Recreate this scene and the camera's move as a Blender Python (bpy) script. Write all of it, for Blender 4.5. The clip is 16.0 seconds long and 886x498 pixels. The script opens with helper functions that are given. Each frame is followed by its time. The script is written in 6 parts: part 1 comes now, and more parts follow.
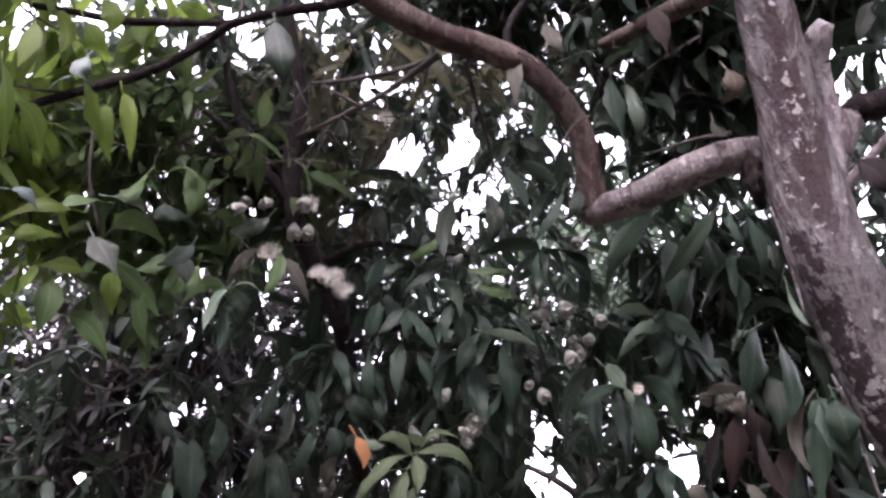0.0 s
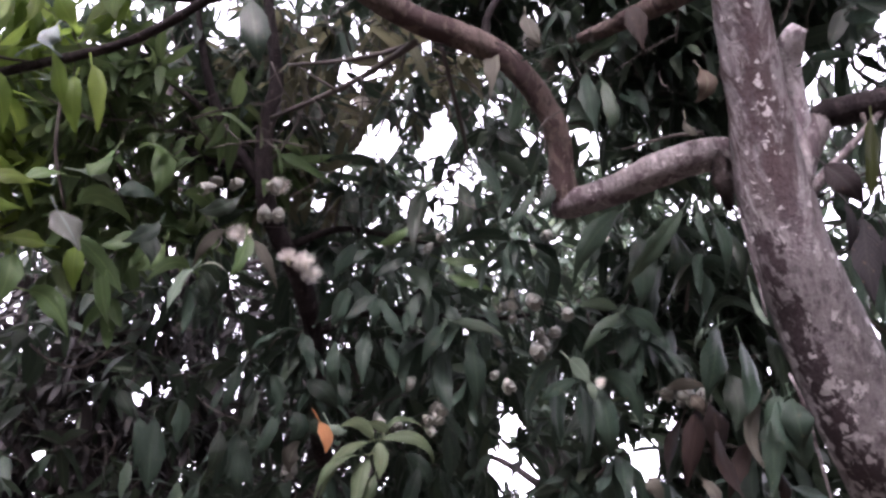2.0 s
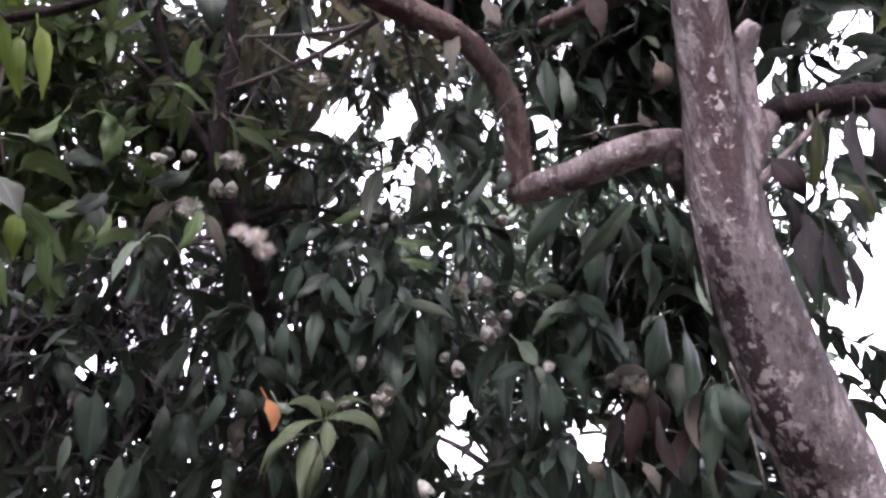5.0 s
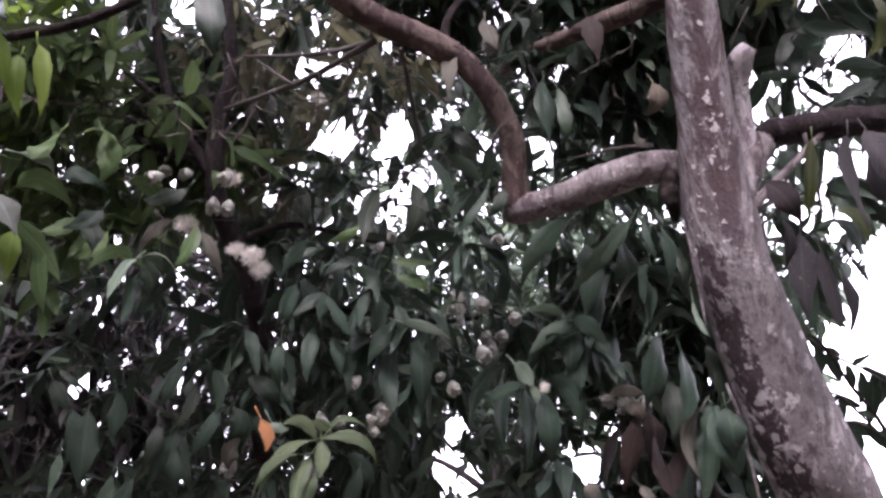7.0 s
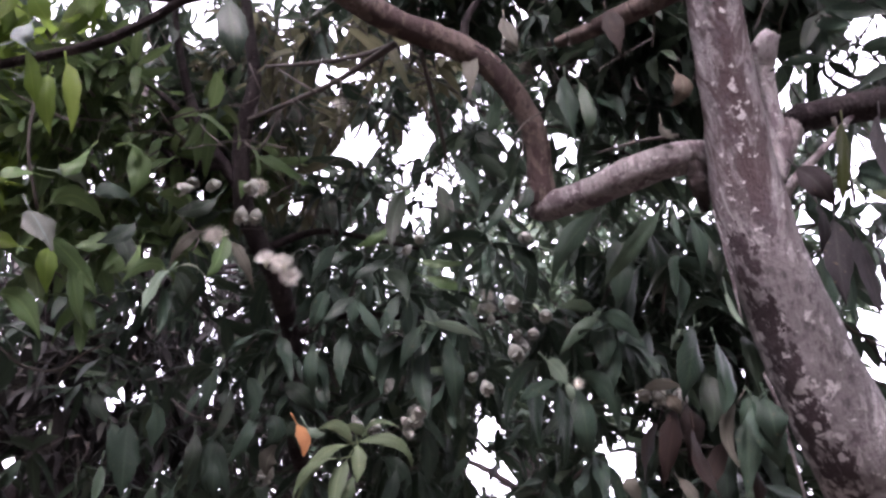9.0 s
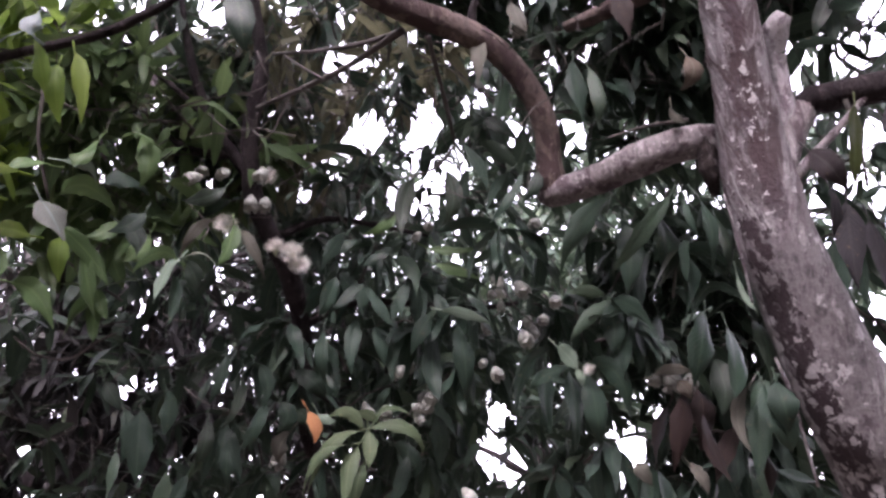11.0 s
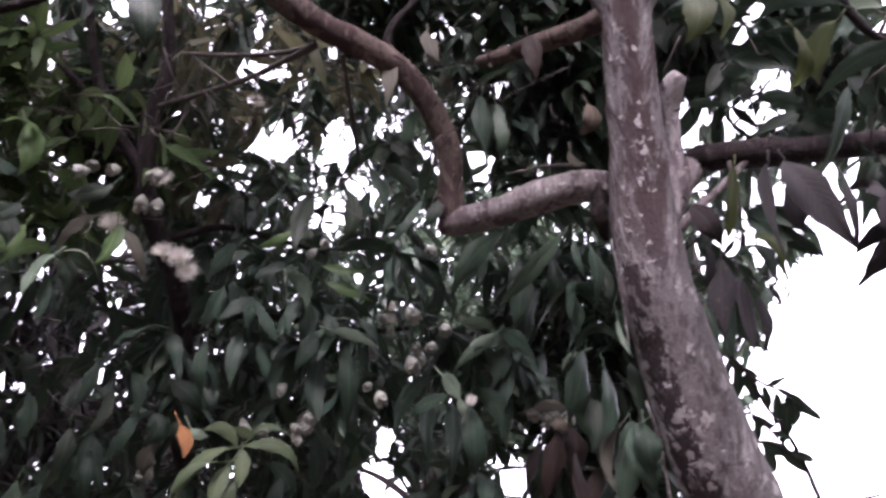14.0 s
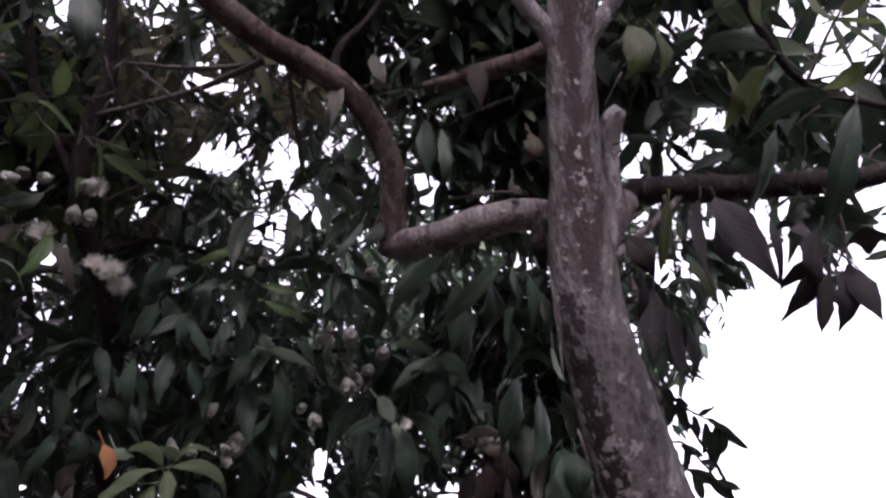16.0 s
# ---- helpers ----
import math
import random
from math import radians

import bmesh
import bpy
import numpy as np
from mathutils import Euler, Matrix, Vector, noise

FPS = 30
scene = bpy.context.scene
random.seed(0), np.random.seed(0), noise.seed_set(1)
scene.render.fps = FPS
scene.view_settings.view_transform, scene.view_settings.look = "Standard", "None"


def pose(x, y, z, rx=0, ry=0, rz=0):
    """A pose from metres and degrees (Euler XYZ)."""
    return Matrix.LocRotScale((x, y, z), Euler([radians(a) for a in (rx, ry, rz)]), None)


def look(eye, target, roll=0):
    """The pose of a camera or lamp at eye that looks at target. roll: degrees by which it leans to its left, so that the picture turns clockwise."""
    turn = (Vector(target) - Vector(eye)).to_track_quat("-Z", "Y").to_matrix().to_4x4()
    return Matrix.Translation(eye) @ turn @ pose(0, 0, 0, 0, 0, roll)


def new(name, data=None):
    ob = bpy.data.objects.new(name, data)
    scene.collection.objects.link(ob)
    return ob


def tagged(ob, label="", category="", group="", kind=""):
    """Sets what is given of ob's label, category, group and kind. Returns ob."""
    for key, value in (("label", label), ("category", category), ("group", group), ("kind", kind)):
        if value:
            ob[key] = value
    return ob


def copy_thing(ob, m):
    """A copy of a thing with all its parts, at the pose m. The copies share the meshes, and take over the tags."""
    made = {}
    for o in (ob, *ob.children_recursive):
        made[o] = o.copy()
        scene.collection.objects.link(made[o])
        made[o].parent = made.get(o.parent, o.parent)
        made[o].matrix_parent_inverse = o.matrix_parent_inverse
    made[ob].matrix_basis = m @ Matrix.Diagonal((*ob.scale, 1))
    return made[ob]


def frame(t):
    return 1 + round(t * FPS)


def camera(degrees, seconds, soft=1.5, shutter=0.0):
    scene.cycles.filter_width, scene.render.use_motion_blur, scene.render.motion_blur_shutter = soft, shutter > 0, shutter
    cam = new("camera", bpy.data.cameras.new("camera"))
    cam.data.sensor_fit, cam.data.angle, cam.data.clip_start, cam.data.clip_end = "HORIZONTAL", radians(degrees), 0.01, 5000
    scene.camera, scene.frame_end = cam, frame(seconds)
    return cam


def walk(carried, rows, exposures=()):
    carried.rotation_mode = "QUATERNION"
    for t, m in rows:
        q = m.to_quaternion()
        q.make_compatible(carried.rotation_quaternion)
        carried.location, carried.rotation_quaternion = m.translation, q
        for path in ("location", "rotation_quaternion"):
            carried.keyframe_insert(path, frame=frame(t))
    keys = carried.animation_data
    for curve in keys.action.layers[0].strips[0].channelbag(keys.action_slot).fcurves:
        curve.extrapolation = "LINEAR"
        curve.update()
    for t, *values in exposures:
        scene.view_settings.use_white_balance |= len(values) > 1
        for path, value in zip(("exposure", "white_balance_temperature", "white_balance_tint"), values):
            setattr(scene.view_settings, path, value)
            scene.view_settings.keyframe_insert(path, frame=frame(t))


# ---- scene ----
cam = camera(62.30, 16.0, soft=2.7, shutter=0.5)
PATH = [
    (0.0, -0.0000, 0.0000, 1.5000, 123.000, -0.000, 0.000),
    (0.5, -0.0010, 0.0021, 1.4984, 123.032, -0.186, -0.417),
    (1.0, 0.0008, -0.0001, 1.5006, 122.740, -0.117, -0.422),
    (1.5, 0.0045, 0.0017, 1.4958, 122.688, -0.505, -1.771),
    (2.0, 0.0123, 0.0030, 1.4974, 122.233, -0.779, -2.772),
    (2.5, 0.0151, 0.0036, 1.4959, 122.216, -0.832, -4.684),
    (3.0, 0.0179, 0.0042, 1.4944, 121.579, -1.162, -5.445),
    (3.5, 0.0244, 0.0062, 1.4934, 121.246, -0.948, -6.664),
    (4.0, 0.0263, 0.0043, 1.4957, 120.944, -0.740, -6.733),
    (6.5, 0.0235, 0.0071, 1.4931, 121.624, -0.825, -6.157),
    (7.0, 0.0234, 0.0051, 1.4936, 122.542, -0.848, -6.950),
    (7.5, 0.0181, 0.0039, 1.4957, 122.755, -0.590, -6.080),
    (8.0, 0.0158, 0.0060, 1.4920, 123.186, -0.463, -4.975),
    (8.5, 0.0116, 0.0071, 1.4907, 123.078, -0.140, -4.728),
    (9.0, 0.0094, 0.0077, 1.4887, 122.723, 0.128, -4.302),
    (11.5, 0.0079, 0.0101, 1.4867, 121.705, 0.097, -3.476),
    (12.0, 0.0111, 0.0109, 1.4847, 121.885, -0.018, -3.751),
    (12.5, 0.0162, 0.0091, 1.4874, 122.036, -0.227, -4.403),
    (13.0, 0.0239, 0.0092, 1.4871, 122.469, -0.501, -6.257),
    (13.5, 0.0378, 0.0108, 1.4770, 123.309, -0.795, -8.553),
    (14.0, 0.0491, 0.0041, 1.4922, 123.516, -0.502, -11.939),
    (14.5, 0.0618, -0.0007, 1.4978, 124.919, -0.650, -14.832),
    (15.0, 0.0561, -0.0068, 1.4998, 125.458, -0.299, -15.810),
    (15.5, 0.0588, -0.0068, 1.5015, 124.981, -0.213, -15.751),
    (16.0, 0.0645, -0.0055, 1.4974, 125.093, 0.137, -16.405),
]
EXPOSURES = [(0.0, 1.08, 6400, 34), (13.0, 1.14, 6400, 34), (14.0, 0.86, 6400, 34), (14.5, 0.32, 6400, 34), (15.2, 0.12, 6400, 33), (16.0, -0.14, 6400, 33)]
walk(cam, [(t, pose(x, y, z, rx, ry, rz)) for t, x, y, z, rx, ry, rz in PATH], EXPOSURES)

# ---- daylight: a bright overcast sky ----
world = bpy.data.worlds.new("overcast_sky")
scene.world = world
world.use_nodes = True
wn, wl = world.node_tree.nodes, world.node_tree.links
sky = wn.new("ShaderNodeTexSky")
sky.sky_type = "NISHITA"
sky.sun_disc = False
sky.sun_elevation, sky.sun_rotation = radians(48), radians(196)
sky.dust_density, sky.air_density = 6.0, 1.0
veil = wn.new("ShaderNodeHueSaturation")
veil.inputs["Saturation"].default_value = 0.22
wl.new(sky.outputs["Color"], veil.inputs["Color"])
back = wn["Background"]
back.inputs["Strength"].default_value = 1.2
wl.new(veil.outputs["Color"], back.inputs["Color"])
sun_data = bpy.data.lights.new("sun", "SUN")
sun_data.energy, sun_data.angle, sun_data.color = 0.3, radians(60), (1.0, 0.95, 0.92)
sun = new("sun", sun_data)
sun.matrix_world = look((-1.5, -5, 8), (0, 0, 0))


# ---- materials ----
def material(name):
    m = bpy.data.materials.new(name)
    m.use_nodes = True
    n, l = m.node_tree.nodes, m.node_tree.links
    return m, n, l, n["Principled BSDF"]


def ramp(n, l, source, stops, ease="LINEAR"):
    r = n.new("ShaderNodeValToRGB")
    r.color_ramp.interpolation = ease
    while len(r.color_ramp.elements) < len(stops):
        r.color_ramp.elements.new(0.5)
    for e, (p, c) in zip(r.color_ramp.elements, stops):
        e.position, e.color = p, (*c, 1) if len(c) == 3 else c
    l.new(source, r.inputs["Fac"])
    return r.outputs["Color"]


def mixed(n, l, fac, a, b, blend="MIX"):
    m = n.new("ShaderNodeMix")
    m.data_type, m.blend_type = "RGBA", blend
    for key, v in ((0, fac), (6, a), (7, b)):
        if hasattr(v, "is_linked"):
            l.new(v, m.inputs[key])
        else:
            m.inputs[key].default_value = v if key == 0 else (*v, 1)
    return m.outputs[2]


def noise_tex(n, l, coords, scale, detail=6, rough=0.6, distortion=0.0):
    t = n.new("ShaderNodeTexNoise")
    t.inputs["Scale"].default_value, t.inputs["Detail"].default_value = scale, detail
    t.inputs["Roughness"].default_value, t.inputs["Distortion"].default_value = rough, distortion
    if coords is not None:
        l.new(coords, t.inputs["Vector"])
    return t.outputs["Fac"]


def calc(n, l, op, a, b=0.0, clamp=False):
    m = n.new("ShaderNodeMath")
    m.operation, m.use_clamp = op, clamp
    for key, v in ((0, a), (1, b)):
        if hasattr(v, "is_linked"):
            l.new(v, m.inputs[key])
        else:
            m.inputs[key].default_value = v
    return m.outputs[0]


def bump(n, l, b, height, strength, distance):
    k = n.new("ShaderNodeBump")
    k.inputs["Strength"].default_value, k.inputs["Distance"].default_value = strength, distance
    l.new(height, k.inputs["Height"])
    l.new(k.outputs["Normal"], b.inputs["Normal"])


def leaf_material(name, dark, light, young, through_light, rough=0.5, island=False):
    """Leaf skin: paler midrib and side veins, blotches, a different shade for each leaf, some light let through."""
    m, n, l, b = material(name)
    uv = n.new("ShaderNodeUVMap").outputs["UV"]
    if island:
        rnd = n.new("ShaderNodeNewGeometry").outputs["Random Per Island"]
    else:
        rnd = n.new("ShaderNodeObjectInfo").outputs["Random"]
    pos = n.new("ShaderNodeNewGeometry").outputs["Position"]
    sep = n.new("ShaderNodeSeparateXYZ")
    l.new(uv, sep.inputs[0])
    side = calc(n, l, "ABSOLUTE", calc(n, l, "SUBTRACT", sep.outputs[0], 0.5))
    base = ramp(n, l, rnd, [(0.0, (dark[0] * 1.3, dark[1] * 0.95, dark[2] * 0.85)), (0.14, dark), (0.6, light), (0.88, light), (1.0, young)])
    blot = noise_tex(n, l, pos, 45, 4, 0.6)
    base = mixed(n, l, calc(n, l, "MULTIPLY", blot, 0.5), base, tuple(c * 0.55 for c in dark))
    spots = ramp(n, l, noise_tex(n, l, pos, 120, 2, 0.5), [(0.68, (0, 0, 0)), (0.74, (1, 1, 1))])
    base = mixed(n, l, calc(n, l, "MULTIPLY", spots, 0.35), base, (0.16, 0.12, 0.06))
    rib = ramp(n, l, side, [(0.0, (1, 1, 1)), (0.035, (0.8, 0.8, 0.8)), (0.06, (0, 0, 0))])
    w = n.new("ShaderNodeTexWave")
    w.wave_type, w.bands_direction = "BANDS", "Y"
    shear = n.new("ShaderNodeCombineXYZ")
    l.new(calc(n, l, "SUBTRACT", sep.outputs[1], calc(n, l, "MULTIPLY", side, 0.45)), shear.inputs[1])
    l.new(shear.outputs[0], w.inputs["Vector"])
    w.inputs["Scale"].default_value, w.inputs["Distortion"].default_value = 4.2, 0.0
    veins = ramp(n, l, w.outputs["Fac"], [(0.86, (0, 0, 0)), (1.0, (1, 1, 1))])
    pale = mixed(n, l, 0.5, light, young)
    base = mixed(n, l, calc(n, l, "MULTIPLY", veins, 0.13), base, pale)
    base = mixed(n, l, calc(n, l, "MULTIPLY", rib, 0.6), base, pale)
    l.new(base, b.inputs["Base Color"])
    b.inputs["Roughness"].default_value = rough
    b.inputs["Specular IOR Level"].default_value = 0.16
    high = calc(n, l, "ADD", calc(n, l, "MULTIPLY", veins, -0.6), calc(n, l, "MULTIPLY", blot, 0.5))
    bump(n, l, b, high, 0.5, 0.003)
    tr = n.new("ShaderNodeBsdfTranslucent")
    l.new(mixed(n, l, 0.5, base, young), tr.inputs["Color"])
    mx = n.new("ShaderNodeMixShader")
    mx.inputs["Fac"].default_value = through_light
    l.new(b.outputs[0], mx.inputs[1])
    l.new(tr.outputs[0], mx.inputs[2])
    l.new(mx.outputs[0], n["Material Output"].inputs["Surface"])
    return m


def bark_material(name, base, pale, dark, lichen=0.5, stain=0.5, scale=1.0, band=None, wash=None, plates=0.0):
    """Smooth tropical bark: blotched pinkish grey, pale lichen scabs, dark algae, fine fissures.
    band: (turn, half-width, from, to) of a stripe along the stem where the algae grow thick. wash: the same for a purplish-brown run."""
    m, n, l, b = material(name)
    pos = n.new("ShaderNodeNewGeometry").outputs["Position"]
    uv = n.new("ShaderNodeSeparateXYZ")
    l.new(n.new("ShaderNodeUVMap").outputs["UV"], uv.inputs[0])
    mp = n.new("ShaderNodeMapping")
    mp.inputs["Scale"].default_value = (1, 1, 0.38)
    l.new(pos, mp.inputs["Vector"])
    big = noise_tex(n, l, mp.outputs[0], 26 * scale, 8, 0.66, 0.5)
    col = ramp(n, l, big, [(0.3, tuple(c * 0.6 for c in base)), (0.43, base), (0.57, tuple(c * 1.1 for c in base)), (0.66, pale)])
    tall = n.new("ShaderNodeMapping")
    tall.inputs["Scale"].default_value = (1, 1, 0.22)
    l.new(pos, tall.inputs["Vector"])
    tone = noise_tex(n, l, tall.outputs[0], 17 * scale, 6, 0.62, 0.4)
    if wash:
        off = calc(n, l, "ABSOLUTE", calc(n, l, "SUBTRACT", uv.outputs[0], wash[0]))
        run = calc(n, l, "SUBTRACT", 1.0, calc(n, l, "DIVIDE", off, wash[1]), True)
        run = calc(n, l, "MULTIPLY", run, calc(n, l, "MULTIPLY", calc(n, l, "SUBTRACT", uv.outputs[1], wash[2]), 6.0, True))
        tone = calc(n, l, "ADD", tone, calc(n, l, "MULTIPLY", run, 0.16))
    t0 = 0.58 if wash else 0.51
    col = mixed(n, l, ramp(n, l, tone, [(t0, (0, 0, 0)), (t0 + 0.05, (0.95, 0.95, 0.95))]), col, (base[0] * 0.46, base[1] * 0.39, base[2] * 0.43))
    streak = n.new("ShaderNodeMapping")
    streak.inputs["Scale"].default_value = (1, 1, 0.1)
    l.new(pos, streak.inputs["Vector"])
    fis = noise_tex(n, l, streak.outputs[0], 90 * scale, 6, 0.7)
    col = mixed(n, l, ramp(n, l, fis, [(0.38, (0.7, 0.7, 0.7)), (0.49, (0, 0, 0))]), col, tuple(c * 0.4 for c in base))
    if wash:
        # long upright runs of brown where rain has washed the upper stem
        drip = n.new("ShaderNodeMapping")
        drip.inputs["Scale"].default_value = (1, 1, 0.12)
        l.new(pos, drip.inputs["Vector"])
        runs = noise_tex(n, l, drip.outputs[0], 36, 7, 0.68, 0.6)
        high_up = calc(n, l, "MULTIPLY", calc(n, l, "SUBTRACT", uv.outputs[1], wash[2]), 5.0, True)
        runs = calc(n, l, "ADD", runs, calc(n, l, "MULTIPLY", run, 0.14))
        drawn = calc(n, l, "MULTIPLY", high_up, calc(n, l, "MULTIPLY", calc(n, l, "SUBTRACT", runs, 0.45), 9.0, True))
        col = mixed(n, l, calc(n, l, "MULTIPLY", drawn, 0.88), col, (base[0] * 0.3, base[1] * 0.215, base[2] * 0.22))
    algae = noise_tex(n, l, mp.outputs[0], 60 * scale, 10, 0.74, 0.5)
    patch = noise_tex(n, l, mp.outputs[0], 15 * scale, 5, 0.6, 0.3)
    a0 = 0.645 - 0.12 * stain
    grow = calc(n, l, "ADD", calc(n, l, "MULTIPLY", algae, 0.55), calc(n, l, "MULTIPLY", patch, 0.45))
    if band:
        turn, half, low, top = band
        off = calc(n, l, "ABSOLUTE", calc(n, l, "SUBTRACT", uv.outputs[0], turn))
        inside = calc(n, l, "MULTIPLY", calc(n, l, "SUBTRACT", 1.15, calc(n, l, "DIVIDE", off, half)), 1.8, True)
        up = calc(n, l, "MULTIPLY", calc(n, l, "MULTIPLY", calc(n, l, "SUBTRACT", uv.outputs[1], low), 8.0, True), calc(n, l, "MULTIPLY", calc(n, l, "SUBTRACT", top, uv.outputs[1]), 14.0, True))
        grow = calc(n, l, "ADD", grow, calc(n, l, "MULTIPLY", calc(n, l, "MULTIPLY", inside, up), 0.17))
    col = mixed(n, l, ramp(n, l, grow, [(a0, (0, 0, 0)), (a0 + 0.03, (0.92, 0.92, 0.92))]), col, dark)
    scab = noise_tex(n, l, pos, 64 * scale, 6, 0.6, 0.3)
    spread = noise_tex(n, l, pos, 13 * scale, 3, 0.5)
    s0 = 0.70 - 0.1 * lichen
    rise = calc(n, l, "ADD", scab, calc(n, l, "MULTIPLY", calc(n, l, "SUBTRACT", spread, 0.5), 0.5))
    col = mixed(n, l, ramp(n, l, rise, [(s0, (0, 0, 0)), (s0 + 0.04, (0.75, 0.75, 0.75))]), col, tuple(min(1, c * 1.2) for c in pale))
    if plates:
        # round crusts of pale lichen, each of its own size, with frayed rims
        cell = n.new("ShaderNodeTexVoronoi")
        cell.inputs["Scale"].default_value, cell.inputs["Randomness"].default_value = 26 * scale, 1.0
        l.new(pos, cell.inputs["Vector"])
        pick = n.new("ShaderNodeSeparateColor")
        l.new(cell.outputs["Color"], pick.inputs[0])
        size = calc(n, l, "MULTIPLY", calc(n, l, "SUBTRACT", pick.outputs[0], 1.0 - plates), 1.1)
        fray = calc(n, l, "MULTIPLY", calc(n, l, "SUBTRACT", noise_tex(n, l, pos, 90 * scale, 6, 0.75), 0.5), 1.5)
        if wash:
            size = calc(n, l, "SUBTRACT", size, calc(n, l, "MULTIPLY", calc(n, l, "SUBTRACT", uv.outputs[1], wash[2] - 0.05), 4.0, True))
        crust = calc(n, l, "ADD", calc(n, l, "SUBTRACT", size, cell.outputs["Distance"]), fray)
        col = mixed(n, l, ramp(n, l, crust, [(0.0, (0, 0, 0)), (0.04, (0.85, 0.85, 0.85))]), col, tuple(min(1, c * 1.15) for c in pale))
    if band:
        # small pale crumbs of lichen in the dark stripe, and a ragged crust along its outer edge
        fleck = n.new("ShaderNodeTexVoronoi")
        fleck.inputs["Scale"].default_value = 62 * scale
        l.new(pos, fleck.inputs["Vector"])
        one = n.new("ShaderNodeSeparateColor")
        l.new(fleck.outputs["Color"], one.inputs[0])
        edge = calc(n, l, "SUBTRACT", 1.0, calc(n, l, "DIVIDE", calc(n, l, "ABSOLUTE", calc(n, l, "SUBTRACT", uv.outputs[0], turn - 0.095)), 0.045), True)
        low_part = calc(n, l, "MULTIPLY", calc(n, l, "SUBTRACT", top - 0.1, uv.outputs[1]), 5.0, True)
        amount = calc(n, l, "MULTIPLY", calc(n, l, "ADD", calc(n, l, "MULTIPLY", inside, 0.42), calc(n, l, "MULTIPLY", edge, 0.8)), low_part)
        grain = calc(n, l, "MULTIPLY", calc(n, l, "SUBTRACT", noise_tex(n, l, pos, 170 * scale, 5, 0.75), 0.5), 1.3)
        bit = calc(n, l, "SUBTRACT", calc(n, l, "ADD", one.outputs[0], amount), 1.0)
        bit = calc(n, l, "ADD", calc(n, l, "SUBTRACT", calc(n, l, "MULTIPLY", bit, 1.6), calc(n, l, "MULTIPLY", fleck.outputs["Distance"], 0.7)), grain)
        col = mixed(n, l, ramp(n, l, bit, [(0.0, (0, 0, 0)), (0.06, (0.8, 0.8, 0.8))]), col, pale)
    fine = noise_tex(n, l, pos, 240, 4, 0.7)
    col = mixed(n, l, 0.3, col, ramp(n, l, fine, [(0.3, (0.3, 0.3, 0.3)), (0.7, (1, 1, 1))]), "MULTIPLY")
    l.new(col, b.inputs["Base Color"])
    b.inputs["Roughness"].default_value = 0.85
    b.inputs["Specular IOR Level"].default_value = 0.12
    high = calc(n, l, "ADD", calc(n, l, "MULTIPLY", fis, 0.6), calc(n, l, "ADD", calc(n, l, "MULTIPLY", rise, 0.8), calc(n, l, "MULTIPLY", fine, 0.4)))
    bump(n, l, b, high, 0.9, 0.012)
    return m


def plain_material(name, a, c, rough, scale, through_light=0.0):
    m, n, l, b = material(name)
    pos = n.new("ShaderNodeNewGeometry").outputs["Position"]
    l.new(ramp(n, l, noise_tex(n, l, pos, scale, 6, 0.65), [(0.3, a), (0.7, c)]), b.inputs["Base Color"])
    b.inputs["Roughness"].default_value = rough
    bump(n, l, b, noise_tex(n, l, pos, scale * 4, 5, 0.7), 0.4, 0.004)
    if through_light:
        b.inputs["Subsurface Weight"].default_value = through_light
        b.inputs["Subsurface Radius"].default_value = (0.01, 0.01, 0.008)
    return m


LEAF = leaf_material("leaf_green", (0.010, 0.020, 0.014), (0.022, 0.041, 0.029), (0.042, 0.066, 0.04), 0.15, 0.48)
LEAF_MASS = leaf_material("leaf_green_mass", (0.016, 0.029, 0.021), (0.032, 0.055, 0.039), (0.066, 0.094, 0.055), 0.27, 0.48, island=True)
LEAF_FRESH = leaf_material("leaf_fresh", (0.062, 0.115, 0.022), (0.105, 0.175, 0.034), (0.18, 0.25, 0.055), 0.6)
LEAF_FRESH_MASS = leaf_material("leaf_fresh_mass", (0.062, 0.115, 0.022), (0.105, 0.175, 0.034), (0.18, 0.25, 0.055), 0.6, island=True)
LEAF_SIDE = leaf_material("leaf_side", (0.037, 0.07, 0.027), (0.063, 0.112, 0.043), (0.12, 0.165, 0.07), 0.3, 0.45)
LEAF_SIDE_MASS = leaf_material("leaf_side_mass", (0.037, 0.07, 0.027), (0.063, 0.112, 0.043), (0.12, 0.165, 0.07), 0.3, 0.45, island=True)
# Brighter, more see-through leaf: the glow of backlight is put into it.
LEAF_LIT = leaf_material("leaf_backlit", (0.032, 0.047, 0.017), (0.052, 0.07, 0.026), (0.08, 0.1, 0.04), 0.5, 0.45)
# Bluish pale colour paints the sky's reflection onto these leaves.
LEAF_SKY_SHEEN = leaf_material("leaf_sky_sheen", (0.07, 0.1, 0.094), (0.105, 0.142, 0.136), (0.15, 0.19, 0.182), 0.15, 0.3)
LEAF_GREY = leaf_material("leaf_grey_green", (0.085, 0.12, 0.09), (0.12, 0.165, 0.125), (0.15, 0.2, 0.15), 0.2, 0.4)
LEAF_YOUNG = leaf_material("leaf_young", (0.042, 0.066, 0.036), (0.072, 0.1, 0.055), (0.115, 0.14, 0.08), 0.3)
LEAF_DARK_BROWN = leaf_material("leaf_dark_brown", (0.009, 0.0055, 0.005), (0.015, 0.0095, 0.008), (0.026, 0.017, 0.013), 0.05, 0.8)
LEAF_DRY = leaf_material("leaf_dry", (0.042, 0.042, 0.034), (0.07, 0.069, 0.056), (0.11, 0.107, 0.088), 0.2, 0.75)
LEAF_ORANGE = leaf_material("leaf_orange", (0.24, 0.105, 0.045), (0.27, 0.13, 0.06), (0.27, 0.13, 0.06), 0.2, 0.7)
